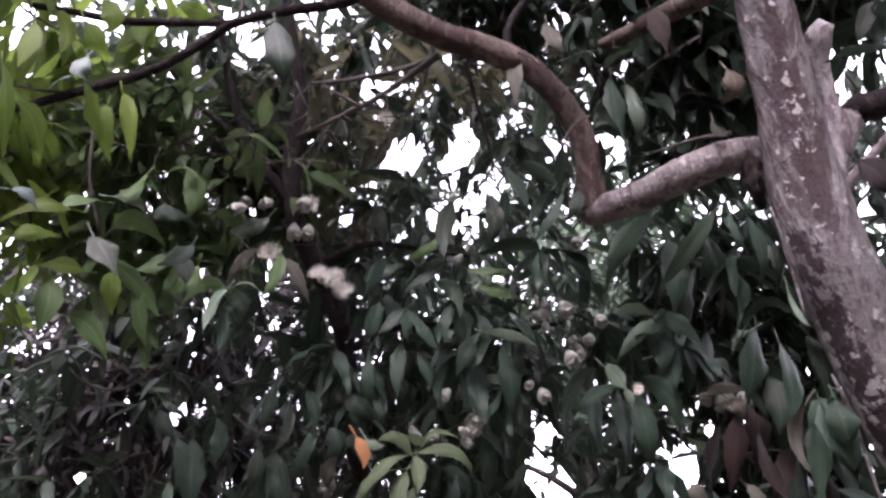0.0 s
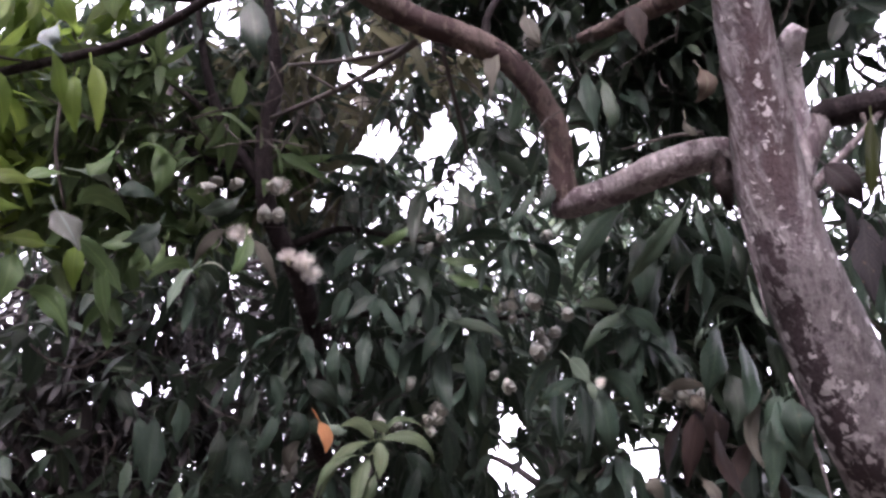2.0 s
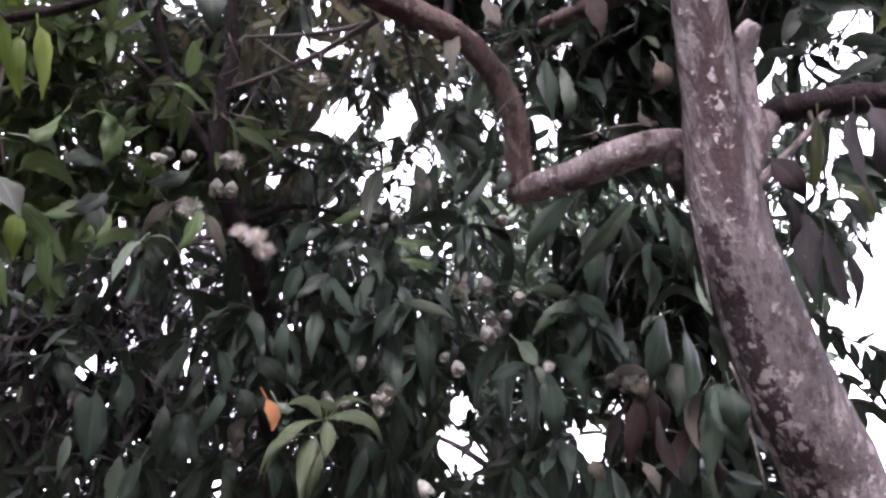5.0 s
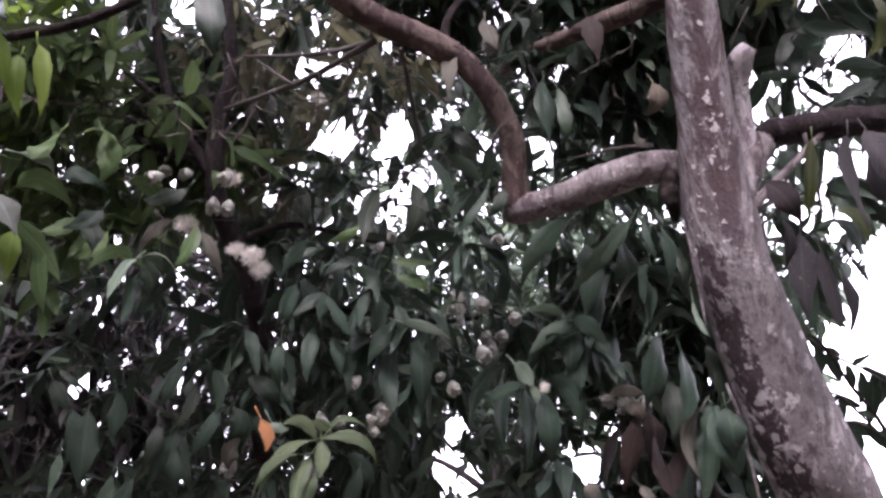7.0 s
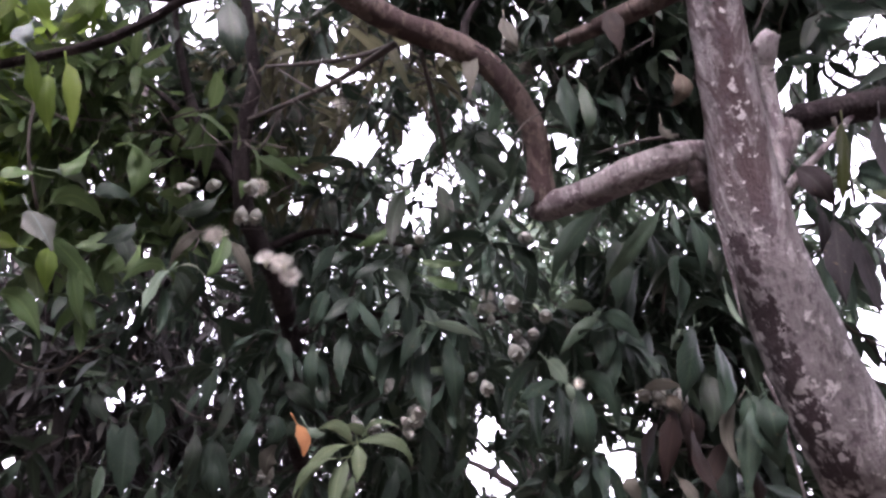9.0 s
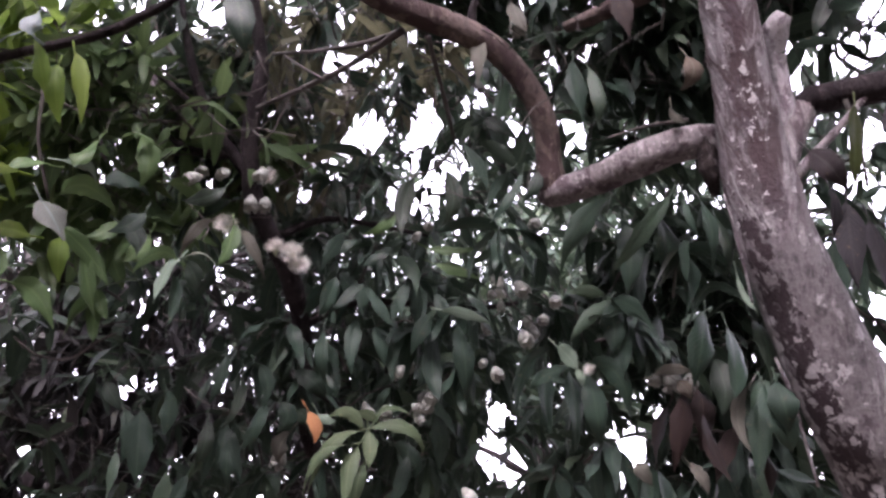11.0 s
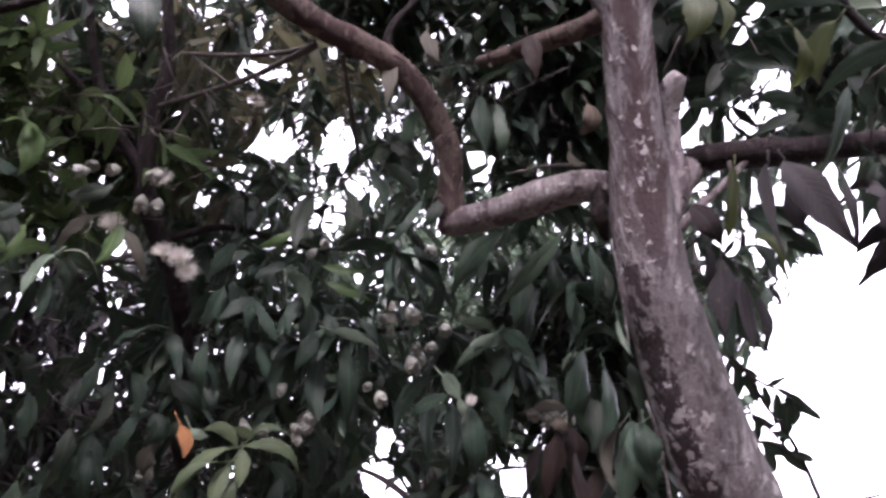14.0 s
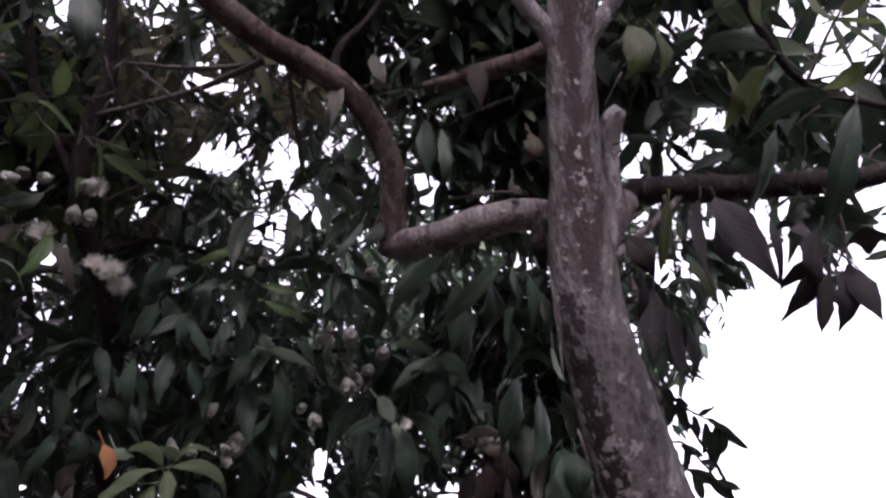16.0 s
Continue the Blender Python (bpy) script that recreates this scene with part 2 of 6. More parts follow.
# Leaf colour darkened to carry the shade of leaves against bright sky.
LEAF_SHADED = leaf_material("leaf_shaded", (0.010, 0.009, 0.011), (0.018, 0.016, 0.018), (0.03, 0.031, 0.027), 0.08, 0.75)
LEAF_OLIVE_MASS = leaf_material("leaf_olive_mass", (0.05, 0.056, 0.03), (0.085, 0.09, 0.05), (0.13, 0.125, 0.08), 0.5, 0.5, island=True)
# Back-crown leaves: the deep shade between them is put into the colour.
LEAF_SHADED_MASS = leaf_material("leaf_shaded_mass", (0.011, 0.010, 0.011), (0.020, 0.018, 0.019), (0.036, 0.037, 0.031), 0.12, 0.5, island=True)
BARK = bark_material("bark_pinkish_grey", (0.21, 0.193, 0.203), (0.44, 0.42, 0.43), (0.034, 0.024, 0.027), 0.6, 0.5, plates=0.25)
BARK_TRUNK = bark_material("bark_trunk", (0.166, 0.155, 0.160), (0.36, 0.35, 0.353), (0.028, 0.019, 0.022), 0.45, 0.15, 1.0, (0.315, 0.085, 1.2, 2.56), (0.425, 0.085, 2.42), 0.4)
BARK_PALE = bark_material("bark_pale", (0.32, 0.3, 0.31), (0.46, 0.44, 0.45), (0.06, 0.05, 0.05), 0.7, 0.2, 1.5)
BARK_LIMB = bark_material("bark_limb", (0.18, 0.162, 0.163), (0.35, 0.33, 0.333), (0.046, 0.034, 0.035), 0.5, 0.3, 1.2)
# Limb bark, browner, with the shade it lies in darkened into the colour.
BARK_BROWN_SHADED = bark_material("bark_brown_shaded", (0.108, 0.084, 0.075), (0.2, 0.165, 0.15), (0.035, 0.024, 0.022), 0.4, 0.45, 1.2)
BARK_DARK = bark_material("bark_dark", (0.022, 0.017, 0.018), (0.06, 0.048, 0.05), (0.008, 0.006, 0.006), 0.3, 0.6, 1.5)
TWIG = plain_material("twig_bark", (0.018, 0.014, 0.012), (0.05, 0.041, 0.036), 0.8, 40)
FRUIT = plain_material("fruit_skin", (0.11, 0.118, 0.102), (0.245, 0.255, 0.228), 0.5, 70)
STAMEN = plain_material("stamen_white", (0.68, 0.67, 0.63), (0.82, 0.81, 0.77), 0.6, 60)
CALYX = plain_material("calyx_green", (0.25, 0.28, 0.18), (0.45, 0.45, 0.34), 0.5, 50)
SOIL = plain_material("soil", (0.032, 0.025, 0.019), (0.08, 0.063, 0.049), 0.95, 3)


# ---- mesh makers ----
def mesh_of(name, verts, faces, mat, smooth=True, uvs=None):
    me = bpy.data.meshes.new(name)
    me.from_pydata([tuple(map(float, v)) for v in verts], [], [tuple(map(int, f)) for f in faces])
    me.materials.append(mat)
    if smooth:
        me.shade_smooth()
    if uvs is not None:
        lay = me.uv_layers.new(name="UVMap")
        idx = np.zeros(len(me.loops), np.int32)
        me.loops.foreach_get("vertex_index", idx)
        lay.data.foreach_set("uv", np.asarray(uvs, np.float32)[idx].ravel())
    return me


def part(name, me, parent, label="", m=None, kind=""):
    ob = new(name, me)
    ob.parent = parent
    if m is not None:
        ob.matrix_basis = m
    return tagged(ob, label, kind=kind)


def thing(name, base, label, category, group="", kind=""):
    ob = new(name)
    ob.empty_display_size = 0.1
    ob.location = base
    return tagged(ob, label, category, group, kind)


def spline(points, step):
    """A smooth run of places and radii through a few knots."""
    p = np.array(points, float)
    p = np.vstack([2 * p[0] - p[1], p, 2 * p[-1] - p[-2]])
    p[0, 3], p[-1, 3] = points[0][3], points[-1][3]
    out = []
    for i in range(1, len(p) - 2):
        a, b, c, d = p[i - 1], p[i], p[i + 1], p[i + 2]
        k = max(2, int(np.linalg.norm(c[:3] - b[:3]) / step))
        for t in np.arange(k) / k:
            out.append(0.5 * (2 * b + (c - a) * t + (2 * a - 5 * b + 4 * c - d) * t * t + (3 * b - a - 3 * c + d) * t ** 3))
    out.append(p[-2])
    return np.array(out)


def tube_data(points, sides=10, step=0.03, lumps=0.08, seed=0, cap=True):
    """A tapered, slightly knobbly limb: places, faces, and uvs of turn and length. The seam lies at the back."""
    q = spline(points, step)
    q[:, 3] = np.maximum(q[:, 3], 0.0008)
    n, k = len(q), sides + 1
    tan = np.gradient(q[:, :3], axis=0)
    tan /= np.linalg.norm(tan, axis=1, keepdims=True) + 1e-9
    run = np.concatenate([[0], np.cumsum(np.linalg.norm(np.diff(q[:, :3], axis=0), axis=1))])
    ref = np.array([0.0, -0.99, 0.1])
    verts, uvs = [], []
    for i in range(n):
        u = ref - tan[i] * (ref @ tan[i])
        u /= np.linalg.norm(u) + 1e-9
        ref = u
        v = np.cross(tan[i], u)
        for j in range(k):
            a = math.pi + 2 * math.pi * (j % sides) / sides
            w = u * math.cos(a) + v * math.sin(a)
            r = q[i, 3]
            if lumps:
                c = q[i, :3] + w * r
                h = Vector(c * (0.45 / max(r, 0.01))) + Vector((seed * 7.3, 0, 0))
                r *= 1 + lumps * (noise.noise(h) + 0.5 * noise.noise(h * 2.7))
            verts.append(q[i, :3] + w * r)
            uvs.append((j / sides, run[i]))
    faces = [(i * k + j, i * k + j + 1, (i + 1) * k + j + 1, (i + 1) * k + j) for i in range(n - 1) for j in range(sides)]
    if cap:
        faces.append(tuple((n - 1) * k + j for j in range(sides)))
        faces.append(tuple(reversed(range(sides))))
    return np.array(verts), faces, np.array(uvs)


def limb(tree, name, points, mat, label="", sides=12, lumps=0.08, step=0.03):
    seed = len(tree.children)
    v, f, u = tube_data(points, sides, step, lumps, seed)
    return part(name, mesh_of(name, v - np.array(tree.location), f, mat, uvs=u), tree, label)


def leaf_shape(along, across, width, fold, curl, wave, seed, tip=1.35):
    """One leaf of length 1 along +Y, face to +Z: places, faces, uvs."""
    rng = np.random.default_rng(seed)
    ph = rng.uniform(0, 6.28, 3)
    bend, twist = rng.normal(0, 0.09), rng.normal(0, 0.55)
    verts, uvs, faces = [], [], []
    for i in range(along + 1):
        t = i / along
        w = width * 0.5 * (math.sin(math.pi * t ** 0.86) ** 0.6 if 0 < t < 1 else 0.0) * (1 - 0.3 * t ** tip)
        w = max(w, 0.006 if t < 0.5 else 0.0015)
        for j in range(across + 1):
            s = 2 * j / across - 1
            z = fold * abs(s) * w - curl * t * t + wave * math.sin(9 * t + ph[0] + 1.4 * s) * abs(s) * 0.5
            rise, c, d = z + curl * t * t, math.cos(twist * t), math.sin(twist * t)
            verts.append((s * w * c - rise * d + bend * t * t, t + 0.05, s * w * d + rise * c - curl * t * t))
            uvs.append((0.5 + s * 0.5, t))
    for i in range(along):
        for j in range(across):
            a = i * (across + 1) + j
            faces.append((a, a + 1, a + across + 2, a + across + 1))
    k = len(verts)
    verts += [(-0.006, -0.02, 0.0), (0.006, -0.02, 0.0), (0.006, 0.07, 0.002), (-0.006, 0.07, 0.002)]
    uvs += [(0.5, 0.0)] * 4
    faces.append((k, k + 1, k + 2, k + 3))
    return np.array(verts), faces, np.array(uvs)


def leaf_set(name, mat, widths, along=9, across=4):
    out = []
    for i, w in enumerate(widths):
        v, f, u = leaf_shape(along, across, w, 0.16 + 0.09 * (i % 3), (0.14, 0.28, 0.46)[i % 3], 0.055 + 0.035 * (i % 2), i)
        out.append(mesh_of(name, v, f, mat, uvs=u))
    return out


GREEN = leaf_set("leaf", LEAF, (0.20, 0.23, 0.21, 0.26, 0.29, 0.25, 0.33, 0.36, 0.34))
SIDE = leaf_set("leaf", LEAF_SIDE, (0.24, 0.26, 0.25, 0.31, 0.33, 0.3, 0.38, 0.42, 0.4))
SMALL = [leaf_shape(6, 2, w, 0.22, c, 0.04, 20 + i) for i, (w, c) in enumerate([(0.22, 0.10), (0.26, 0.2), (0.29, 0.32), (0.32, 0.16), (0.35, 0.26), (0.27, 0.46)])]
luck = random.Random(11)


def leaf_pose(base, tip, face):
    b, t = Vector(base), Vector(tip)
    y = t - b
    size = y.length
    y.normalize()
    x = y.cross(Vector(face))
    if x.length < 1e-4:
        x = y.cross(Vector((0.3, 0.2, 1)))
    x.normalize()
    z = x.cross(y)
    m = Matrix((x, y, z)).transposed().to_4x4()
    return Matrix.Translation(b) @ m @ Matrix.Scale(size / 1.05, 4)


def leaf(tree, base, tip, wide=1, kinds=GREEN, face=None, label=""):
    """One leaf of its own, from its stalk to its tip. wide: 0 narrow, 1 middling, 2 broad."""
    if face is None:
        face = (luck.uniform(-0.7, 0.7), -1.0, luck.uniform(-0.75, 0.15))
    m = Matrix.Translation(-tree.location) @ leaf_pose(base, tip, face)
    return part("leaf", kinds[3 * wide + luck.randrange(3)], tree, label, m)


WORDS = {"leaf_sky_sheen": "pale blue-green leaf with the sky's sheen in its colour", "leaf_young": "young yellowish-green leaf", "leaf_orange": "withered orange leaf",
         "leaf_dark_brown": "dark-brown hanging leaf", "leaf_dry": "withered beige-brown leaf", "leaf_fresh": "thin yellow-green leaf"}


def blade(tree, base, mid, tip, width, mat, lie="m"):
    """One long leaf with its own bend, through the middle of its rib. lie: its upper face turned to the sky (b), outwards (m) or down (d)."""
    b, m, e = (Vector(p) - tree.location for p in (base, mid, tip))
    turn = m * 2 - (b + e) * 0.5
    face = Vector((luck.uniform(-0.5, 0.5), -0.75, {"b": 0.75, "m": 0.05, "d": -0.7}[lie] + luck.uniform(-0.2, 0.2))).normalized()
    fold, roll, wave, ph = luck.uniform(0.12, 0.5), luck.uniform(-0.7, 0.7), luck.uniform(0.05, 0.16), luck.uniform(0, 6.28)
    along, across = 12, 6
    verts, uvs, faces = [], [], []
    for i in range(along + 1):
        t = i / along
        p = b * (1 - t) ** 2 + turn * (2 * t * (1 - t)) + e * t * t
        tan = ((turn - b) * (1 - t) + (e - turn) * t).normalized()
        side = tan.cross(face).normalized()
        up = side.cross(tan)
        a = roll * (t - 0.35)
        side, up = side * math.cos(a) + up * math.sin(a), up * math.cos(a) - side * math.sin(a)
        half = width * 0.42 * (math.sin(math.pi * t ** 0.8) ** 0.95 * (1.04 - 0.35 * t ** 3) if 0 < t < 1 else 0.0)
        half = max(half * (1 + 0.07 * math.sin(23 * t + ph)), 0.0012 if t < 0.5 else 0.0003)
        for j in range(across + 1):
            q = 2 * j / across - 1
            lift = fold * abs(q) * half - 0.35 * half * q * q + wave * width * 0.5 * math.sin(10 * t + ph + 1.3 * q) * q * q
            verts.append(p + side * q * half + up * lift)
            uvs.append((0.5 + q * 0.5, t))
    for i in range(along):
        for j in range(across):
            a = i * (across + 1) + j
            faces.append((a, a + 1, a + across + 2, a + across + 1))
    stalk = [b + (b - turn).normalized() * d + Vector((0, 0, 0.25 * d)) for d in (0.03, 0.015, -0.006)]
    sv, sf, _ = tube_data([(*stalk[0], 0.0022), (*stalk[1], 0.0017), (*stalk[2], 0.0014)], 5, 0.02, 0)
    k = len(verts)
    verts += [Vector(v) for v in sv]
    uvs += [(0.5, 0.02)] * len(sv)
    faces += [tuple(x + k for x in f) for f in sf]
    return part("leaf", mesh_of("leaf", verts, faces, mat, uvs=uvs), tree, WORDS.get(mat.name, ""))


def whorl(tree, tip, count, length, kinds=GREEN, droop=1.2, spread=1.0, wide=1, axis=None, under=False, upper=False):
    """Leaves round the end of a twig, hanging by their weight."""
    a = Vector(axis or (luck.uniform(-0.5, 0.5), -0.6, luck.uniform(-0.4, 0.5))).normalized()
    u = a.orthogonal().normalized()
    v = a.cross(u)
    turn = luck.uniform(0, 6.28)
    for i in range(count):
        ang = turn + 2.4 * i + luck.uniform(-0.3, 0.3)
        out = (u * math.cos(ang) + v * math.sin(ang)) * spread + a * luck.uniform(0.15, 0.7) + Vector((0, 0, -droop * luck.uniform(0.6, 1.5)))
        out.normalize()
        base = Vector(tip) - a * 0.012 * (i // 2)
        size = length * luck.uniform(0.75, 1.15)
        face = (u * math.cos(ang) + v * math.sin(ang)) * 0.8 + a * 0.4 + Vector((luck.uniform(-0.4, 0.4), luck.uniform(-0.5, 0.3), 0.6))
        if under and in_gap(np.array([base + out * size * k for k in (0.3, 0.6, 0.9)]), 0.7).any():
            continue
        if under:
            face = (luck.uniform(-1.4, -0.6), -0.6, luck.uniform(-1.0, -0.4))
        if upper:
            face = (luck.uniform(-0.6, 0.6), -0.8, luck.uniform(0.2, 1.0))
        leaf(tree, base, base + out * size, luck.choice((wide, wide, min(2, wide + 1))), kinds, face)
    back_end = Vector(tip) - a * length * 0.9 + Vector((luck.uniform(-0.04, 0.04), 0.03, luck.uniform(-0.02, 0.05)))
    mid = (back_end + Vector(tip)) * 0.5 + Vector((luck.uniform(-0.01, 0.01), 0, 0.012))
    limb(tree, "twig", [(*back_end, 0.004), (*mid, 0.0032), (*tip, 0.002)], TWIG, "", 5, 0.0, 0.04)


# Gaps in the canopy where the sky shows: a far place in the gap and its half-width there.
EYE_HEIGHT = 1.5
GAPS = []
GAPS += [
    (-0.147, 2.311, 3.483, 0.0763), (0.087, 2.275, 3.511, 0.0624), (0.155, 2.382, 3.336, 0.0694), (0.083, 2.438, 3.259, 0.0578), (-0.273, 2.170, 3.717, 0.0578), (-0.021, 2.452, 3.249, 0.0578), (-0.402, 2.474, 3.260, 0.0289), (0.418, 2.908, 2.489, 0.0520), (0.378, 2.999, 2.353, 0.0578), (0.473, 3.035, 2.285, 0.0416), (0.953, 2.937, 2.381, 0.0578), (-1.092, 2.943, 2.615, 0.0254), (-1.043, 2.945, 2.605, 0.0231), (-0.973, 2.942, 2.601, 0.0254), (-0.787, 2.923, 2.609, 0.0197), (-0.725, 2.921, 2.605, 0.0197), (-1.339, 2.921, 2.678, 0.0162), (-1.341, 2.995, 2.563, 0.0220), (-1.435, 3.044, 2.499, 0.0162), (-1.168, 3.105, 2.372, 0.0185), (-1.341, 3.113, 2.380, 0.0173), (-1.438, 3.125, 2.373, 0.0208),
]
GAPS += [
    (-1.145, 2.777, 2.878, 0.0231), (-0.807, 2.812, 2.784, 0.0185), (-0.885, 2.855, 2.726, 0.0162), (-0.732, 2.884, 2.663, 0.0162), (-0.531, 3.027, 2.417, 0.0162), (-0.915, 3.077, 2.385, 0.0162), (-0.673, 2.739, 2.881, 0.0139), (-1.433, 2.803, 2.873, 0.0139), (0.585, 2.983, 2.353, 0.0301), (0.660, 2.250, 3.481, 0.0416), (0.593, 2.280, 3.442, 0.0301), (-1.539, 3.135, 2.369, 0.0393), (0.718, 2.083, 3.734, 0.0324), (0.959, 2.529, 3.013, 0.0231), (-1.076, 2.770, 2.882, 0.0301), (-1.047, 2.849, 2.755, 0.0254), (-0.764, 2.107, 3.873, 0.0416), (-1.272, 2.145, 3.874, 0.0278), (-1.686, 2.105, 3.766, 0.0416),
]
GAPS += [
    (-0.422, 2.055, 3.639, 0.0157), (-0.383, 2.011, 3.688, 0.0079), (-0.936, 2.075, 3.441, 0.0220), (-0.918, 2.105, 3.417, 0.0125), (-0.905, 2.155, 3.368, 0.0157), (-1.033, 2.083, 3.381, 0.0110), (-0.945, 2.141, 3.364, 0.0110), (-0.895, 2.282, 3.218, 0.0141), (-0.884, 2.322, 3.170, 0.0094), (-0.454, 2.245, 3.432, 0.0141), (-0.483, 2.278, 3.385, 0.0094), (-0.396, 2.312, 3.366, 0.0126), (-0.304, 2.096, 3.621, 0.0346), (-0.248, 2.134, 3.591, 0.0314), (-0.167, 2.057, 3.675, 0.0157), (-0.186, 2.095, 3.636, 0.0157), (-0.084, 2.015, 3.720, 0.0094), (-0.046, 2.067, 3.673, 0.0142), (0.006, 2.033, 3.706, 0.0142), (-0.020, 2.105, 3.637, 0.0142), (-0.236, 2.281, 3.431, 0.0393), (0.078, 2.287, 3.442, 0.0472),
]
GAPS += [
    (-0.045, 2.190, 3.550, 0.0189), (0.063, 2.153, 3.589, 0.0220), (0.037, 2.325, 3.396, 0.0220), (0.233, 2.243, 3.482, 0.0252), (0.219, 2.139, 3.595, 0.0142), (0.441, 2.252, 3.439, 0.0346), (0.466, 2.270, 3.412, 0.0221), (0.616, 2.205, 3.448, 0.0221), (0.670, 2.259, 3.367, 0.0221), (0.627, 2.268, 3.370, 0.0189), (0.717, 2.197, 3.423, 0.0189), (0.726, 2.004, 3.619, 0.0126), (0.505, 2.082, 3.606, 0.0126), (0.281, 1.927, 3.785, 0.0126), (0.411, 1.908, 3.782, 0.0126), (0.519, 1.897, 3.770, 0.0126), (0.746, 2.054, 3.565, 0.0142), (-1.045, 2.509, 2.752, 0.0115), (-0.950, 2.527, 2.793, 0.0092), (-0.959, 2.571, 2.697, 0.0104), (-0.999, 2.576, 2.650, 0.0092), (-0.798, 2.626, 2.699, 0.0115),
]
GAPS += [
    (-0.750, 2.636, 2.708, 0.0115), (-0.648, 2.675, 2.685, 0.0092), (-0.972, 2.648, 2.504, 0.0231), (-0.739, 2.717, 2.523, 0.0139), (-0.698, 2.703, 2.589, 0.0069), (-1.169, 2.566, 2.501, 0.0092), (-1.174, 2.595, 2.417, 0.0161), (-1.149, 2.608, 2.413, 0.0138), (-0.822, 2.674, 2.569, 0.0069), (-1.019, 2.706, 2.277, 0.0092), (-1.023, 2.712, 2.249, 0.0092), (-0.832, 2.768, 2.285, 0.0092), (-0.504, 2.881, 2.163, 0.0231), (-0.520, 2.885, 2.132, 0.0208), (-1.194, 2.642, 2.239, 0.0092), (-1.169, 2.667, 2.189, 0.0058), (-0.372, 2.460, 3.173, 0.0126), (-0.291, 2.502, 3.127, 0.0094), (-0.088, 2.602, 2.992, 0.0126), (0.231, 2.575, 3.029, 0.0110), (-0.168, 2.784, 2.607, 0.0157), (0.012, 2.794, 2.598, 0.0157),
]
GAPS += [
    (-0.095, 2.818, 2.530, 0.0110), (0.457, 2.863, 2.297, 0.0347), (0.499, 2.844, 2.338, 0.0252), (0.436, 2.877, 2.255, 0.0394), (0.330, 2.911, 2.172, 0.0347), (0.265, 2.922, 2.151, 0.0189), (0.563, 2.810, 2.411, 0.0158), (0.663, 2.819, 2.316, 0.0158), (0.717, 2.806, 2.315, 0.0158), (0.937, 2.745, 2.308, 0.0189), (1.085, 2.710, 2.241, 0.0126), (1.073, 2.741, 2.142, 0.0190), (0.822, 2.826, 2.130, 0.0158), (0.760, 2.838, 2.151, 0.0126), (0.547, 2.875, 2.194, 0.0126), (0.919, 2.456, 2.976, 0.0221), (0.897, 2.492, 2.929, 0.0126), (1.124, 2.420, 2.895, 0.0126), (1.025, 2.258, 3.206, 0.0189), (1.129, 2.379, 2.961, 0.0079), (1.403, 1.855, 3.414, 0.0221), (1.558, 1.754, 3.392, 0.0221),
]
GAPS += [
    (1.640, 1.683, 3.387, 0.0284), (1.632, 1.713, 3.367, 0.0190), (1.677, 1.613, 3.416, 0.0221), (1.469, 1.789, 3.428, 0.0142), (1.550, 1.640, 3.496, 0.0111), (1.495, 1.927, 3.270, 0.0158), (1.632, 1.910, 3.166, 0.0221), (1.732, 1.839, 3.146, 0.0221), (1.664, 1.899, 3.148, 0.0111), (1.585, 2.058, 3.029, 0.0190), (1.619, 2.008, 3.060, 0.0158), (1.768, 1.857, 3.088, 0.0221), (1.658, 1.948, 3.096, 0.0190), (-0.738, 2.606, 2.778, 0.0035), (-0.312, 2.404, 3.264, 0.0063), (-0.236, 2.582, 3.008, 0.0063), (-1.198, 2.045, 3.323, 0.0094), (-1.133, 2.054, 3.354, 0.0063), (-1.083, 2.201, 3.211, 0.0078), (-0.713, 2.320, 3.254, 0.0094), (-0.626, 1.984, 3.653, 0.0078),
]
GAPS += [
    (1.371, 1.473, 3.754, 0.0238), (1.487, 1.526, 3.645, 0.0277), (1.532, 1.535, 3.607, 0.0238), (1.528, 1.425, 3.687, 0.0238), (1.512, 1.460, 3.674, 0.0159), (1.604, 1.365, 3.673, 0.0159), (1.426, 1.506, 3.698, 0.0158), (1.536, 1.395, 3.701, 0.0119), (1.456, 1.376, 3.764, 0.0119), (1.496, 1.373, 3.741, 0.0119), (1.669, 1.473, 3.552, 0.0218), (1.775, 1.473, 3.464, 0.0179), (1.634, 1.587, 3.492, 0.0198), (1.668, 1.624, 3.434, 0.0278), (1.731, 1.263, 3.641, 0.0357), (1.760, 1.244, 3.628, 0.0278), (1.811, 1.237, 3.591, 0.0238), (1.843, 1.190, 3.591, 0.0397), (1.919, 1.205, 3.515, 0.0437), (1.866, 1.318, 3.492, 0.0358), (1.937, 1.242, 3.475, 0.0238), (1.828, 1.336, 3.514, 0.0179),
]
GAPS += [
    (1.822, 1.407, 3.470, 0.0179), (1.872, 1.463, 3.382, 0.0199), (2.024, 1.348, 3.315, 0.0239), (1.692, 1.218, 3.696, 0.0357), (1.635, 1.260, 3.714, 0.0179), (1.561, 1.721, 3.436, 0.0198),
]
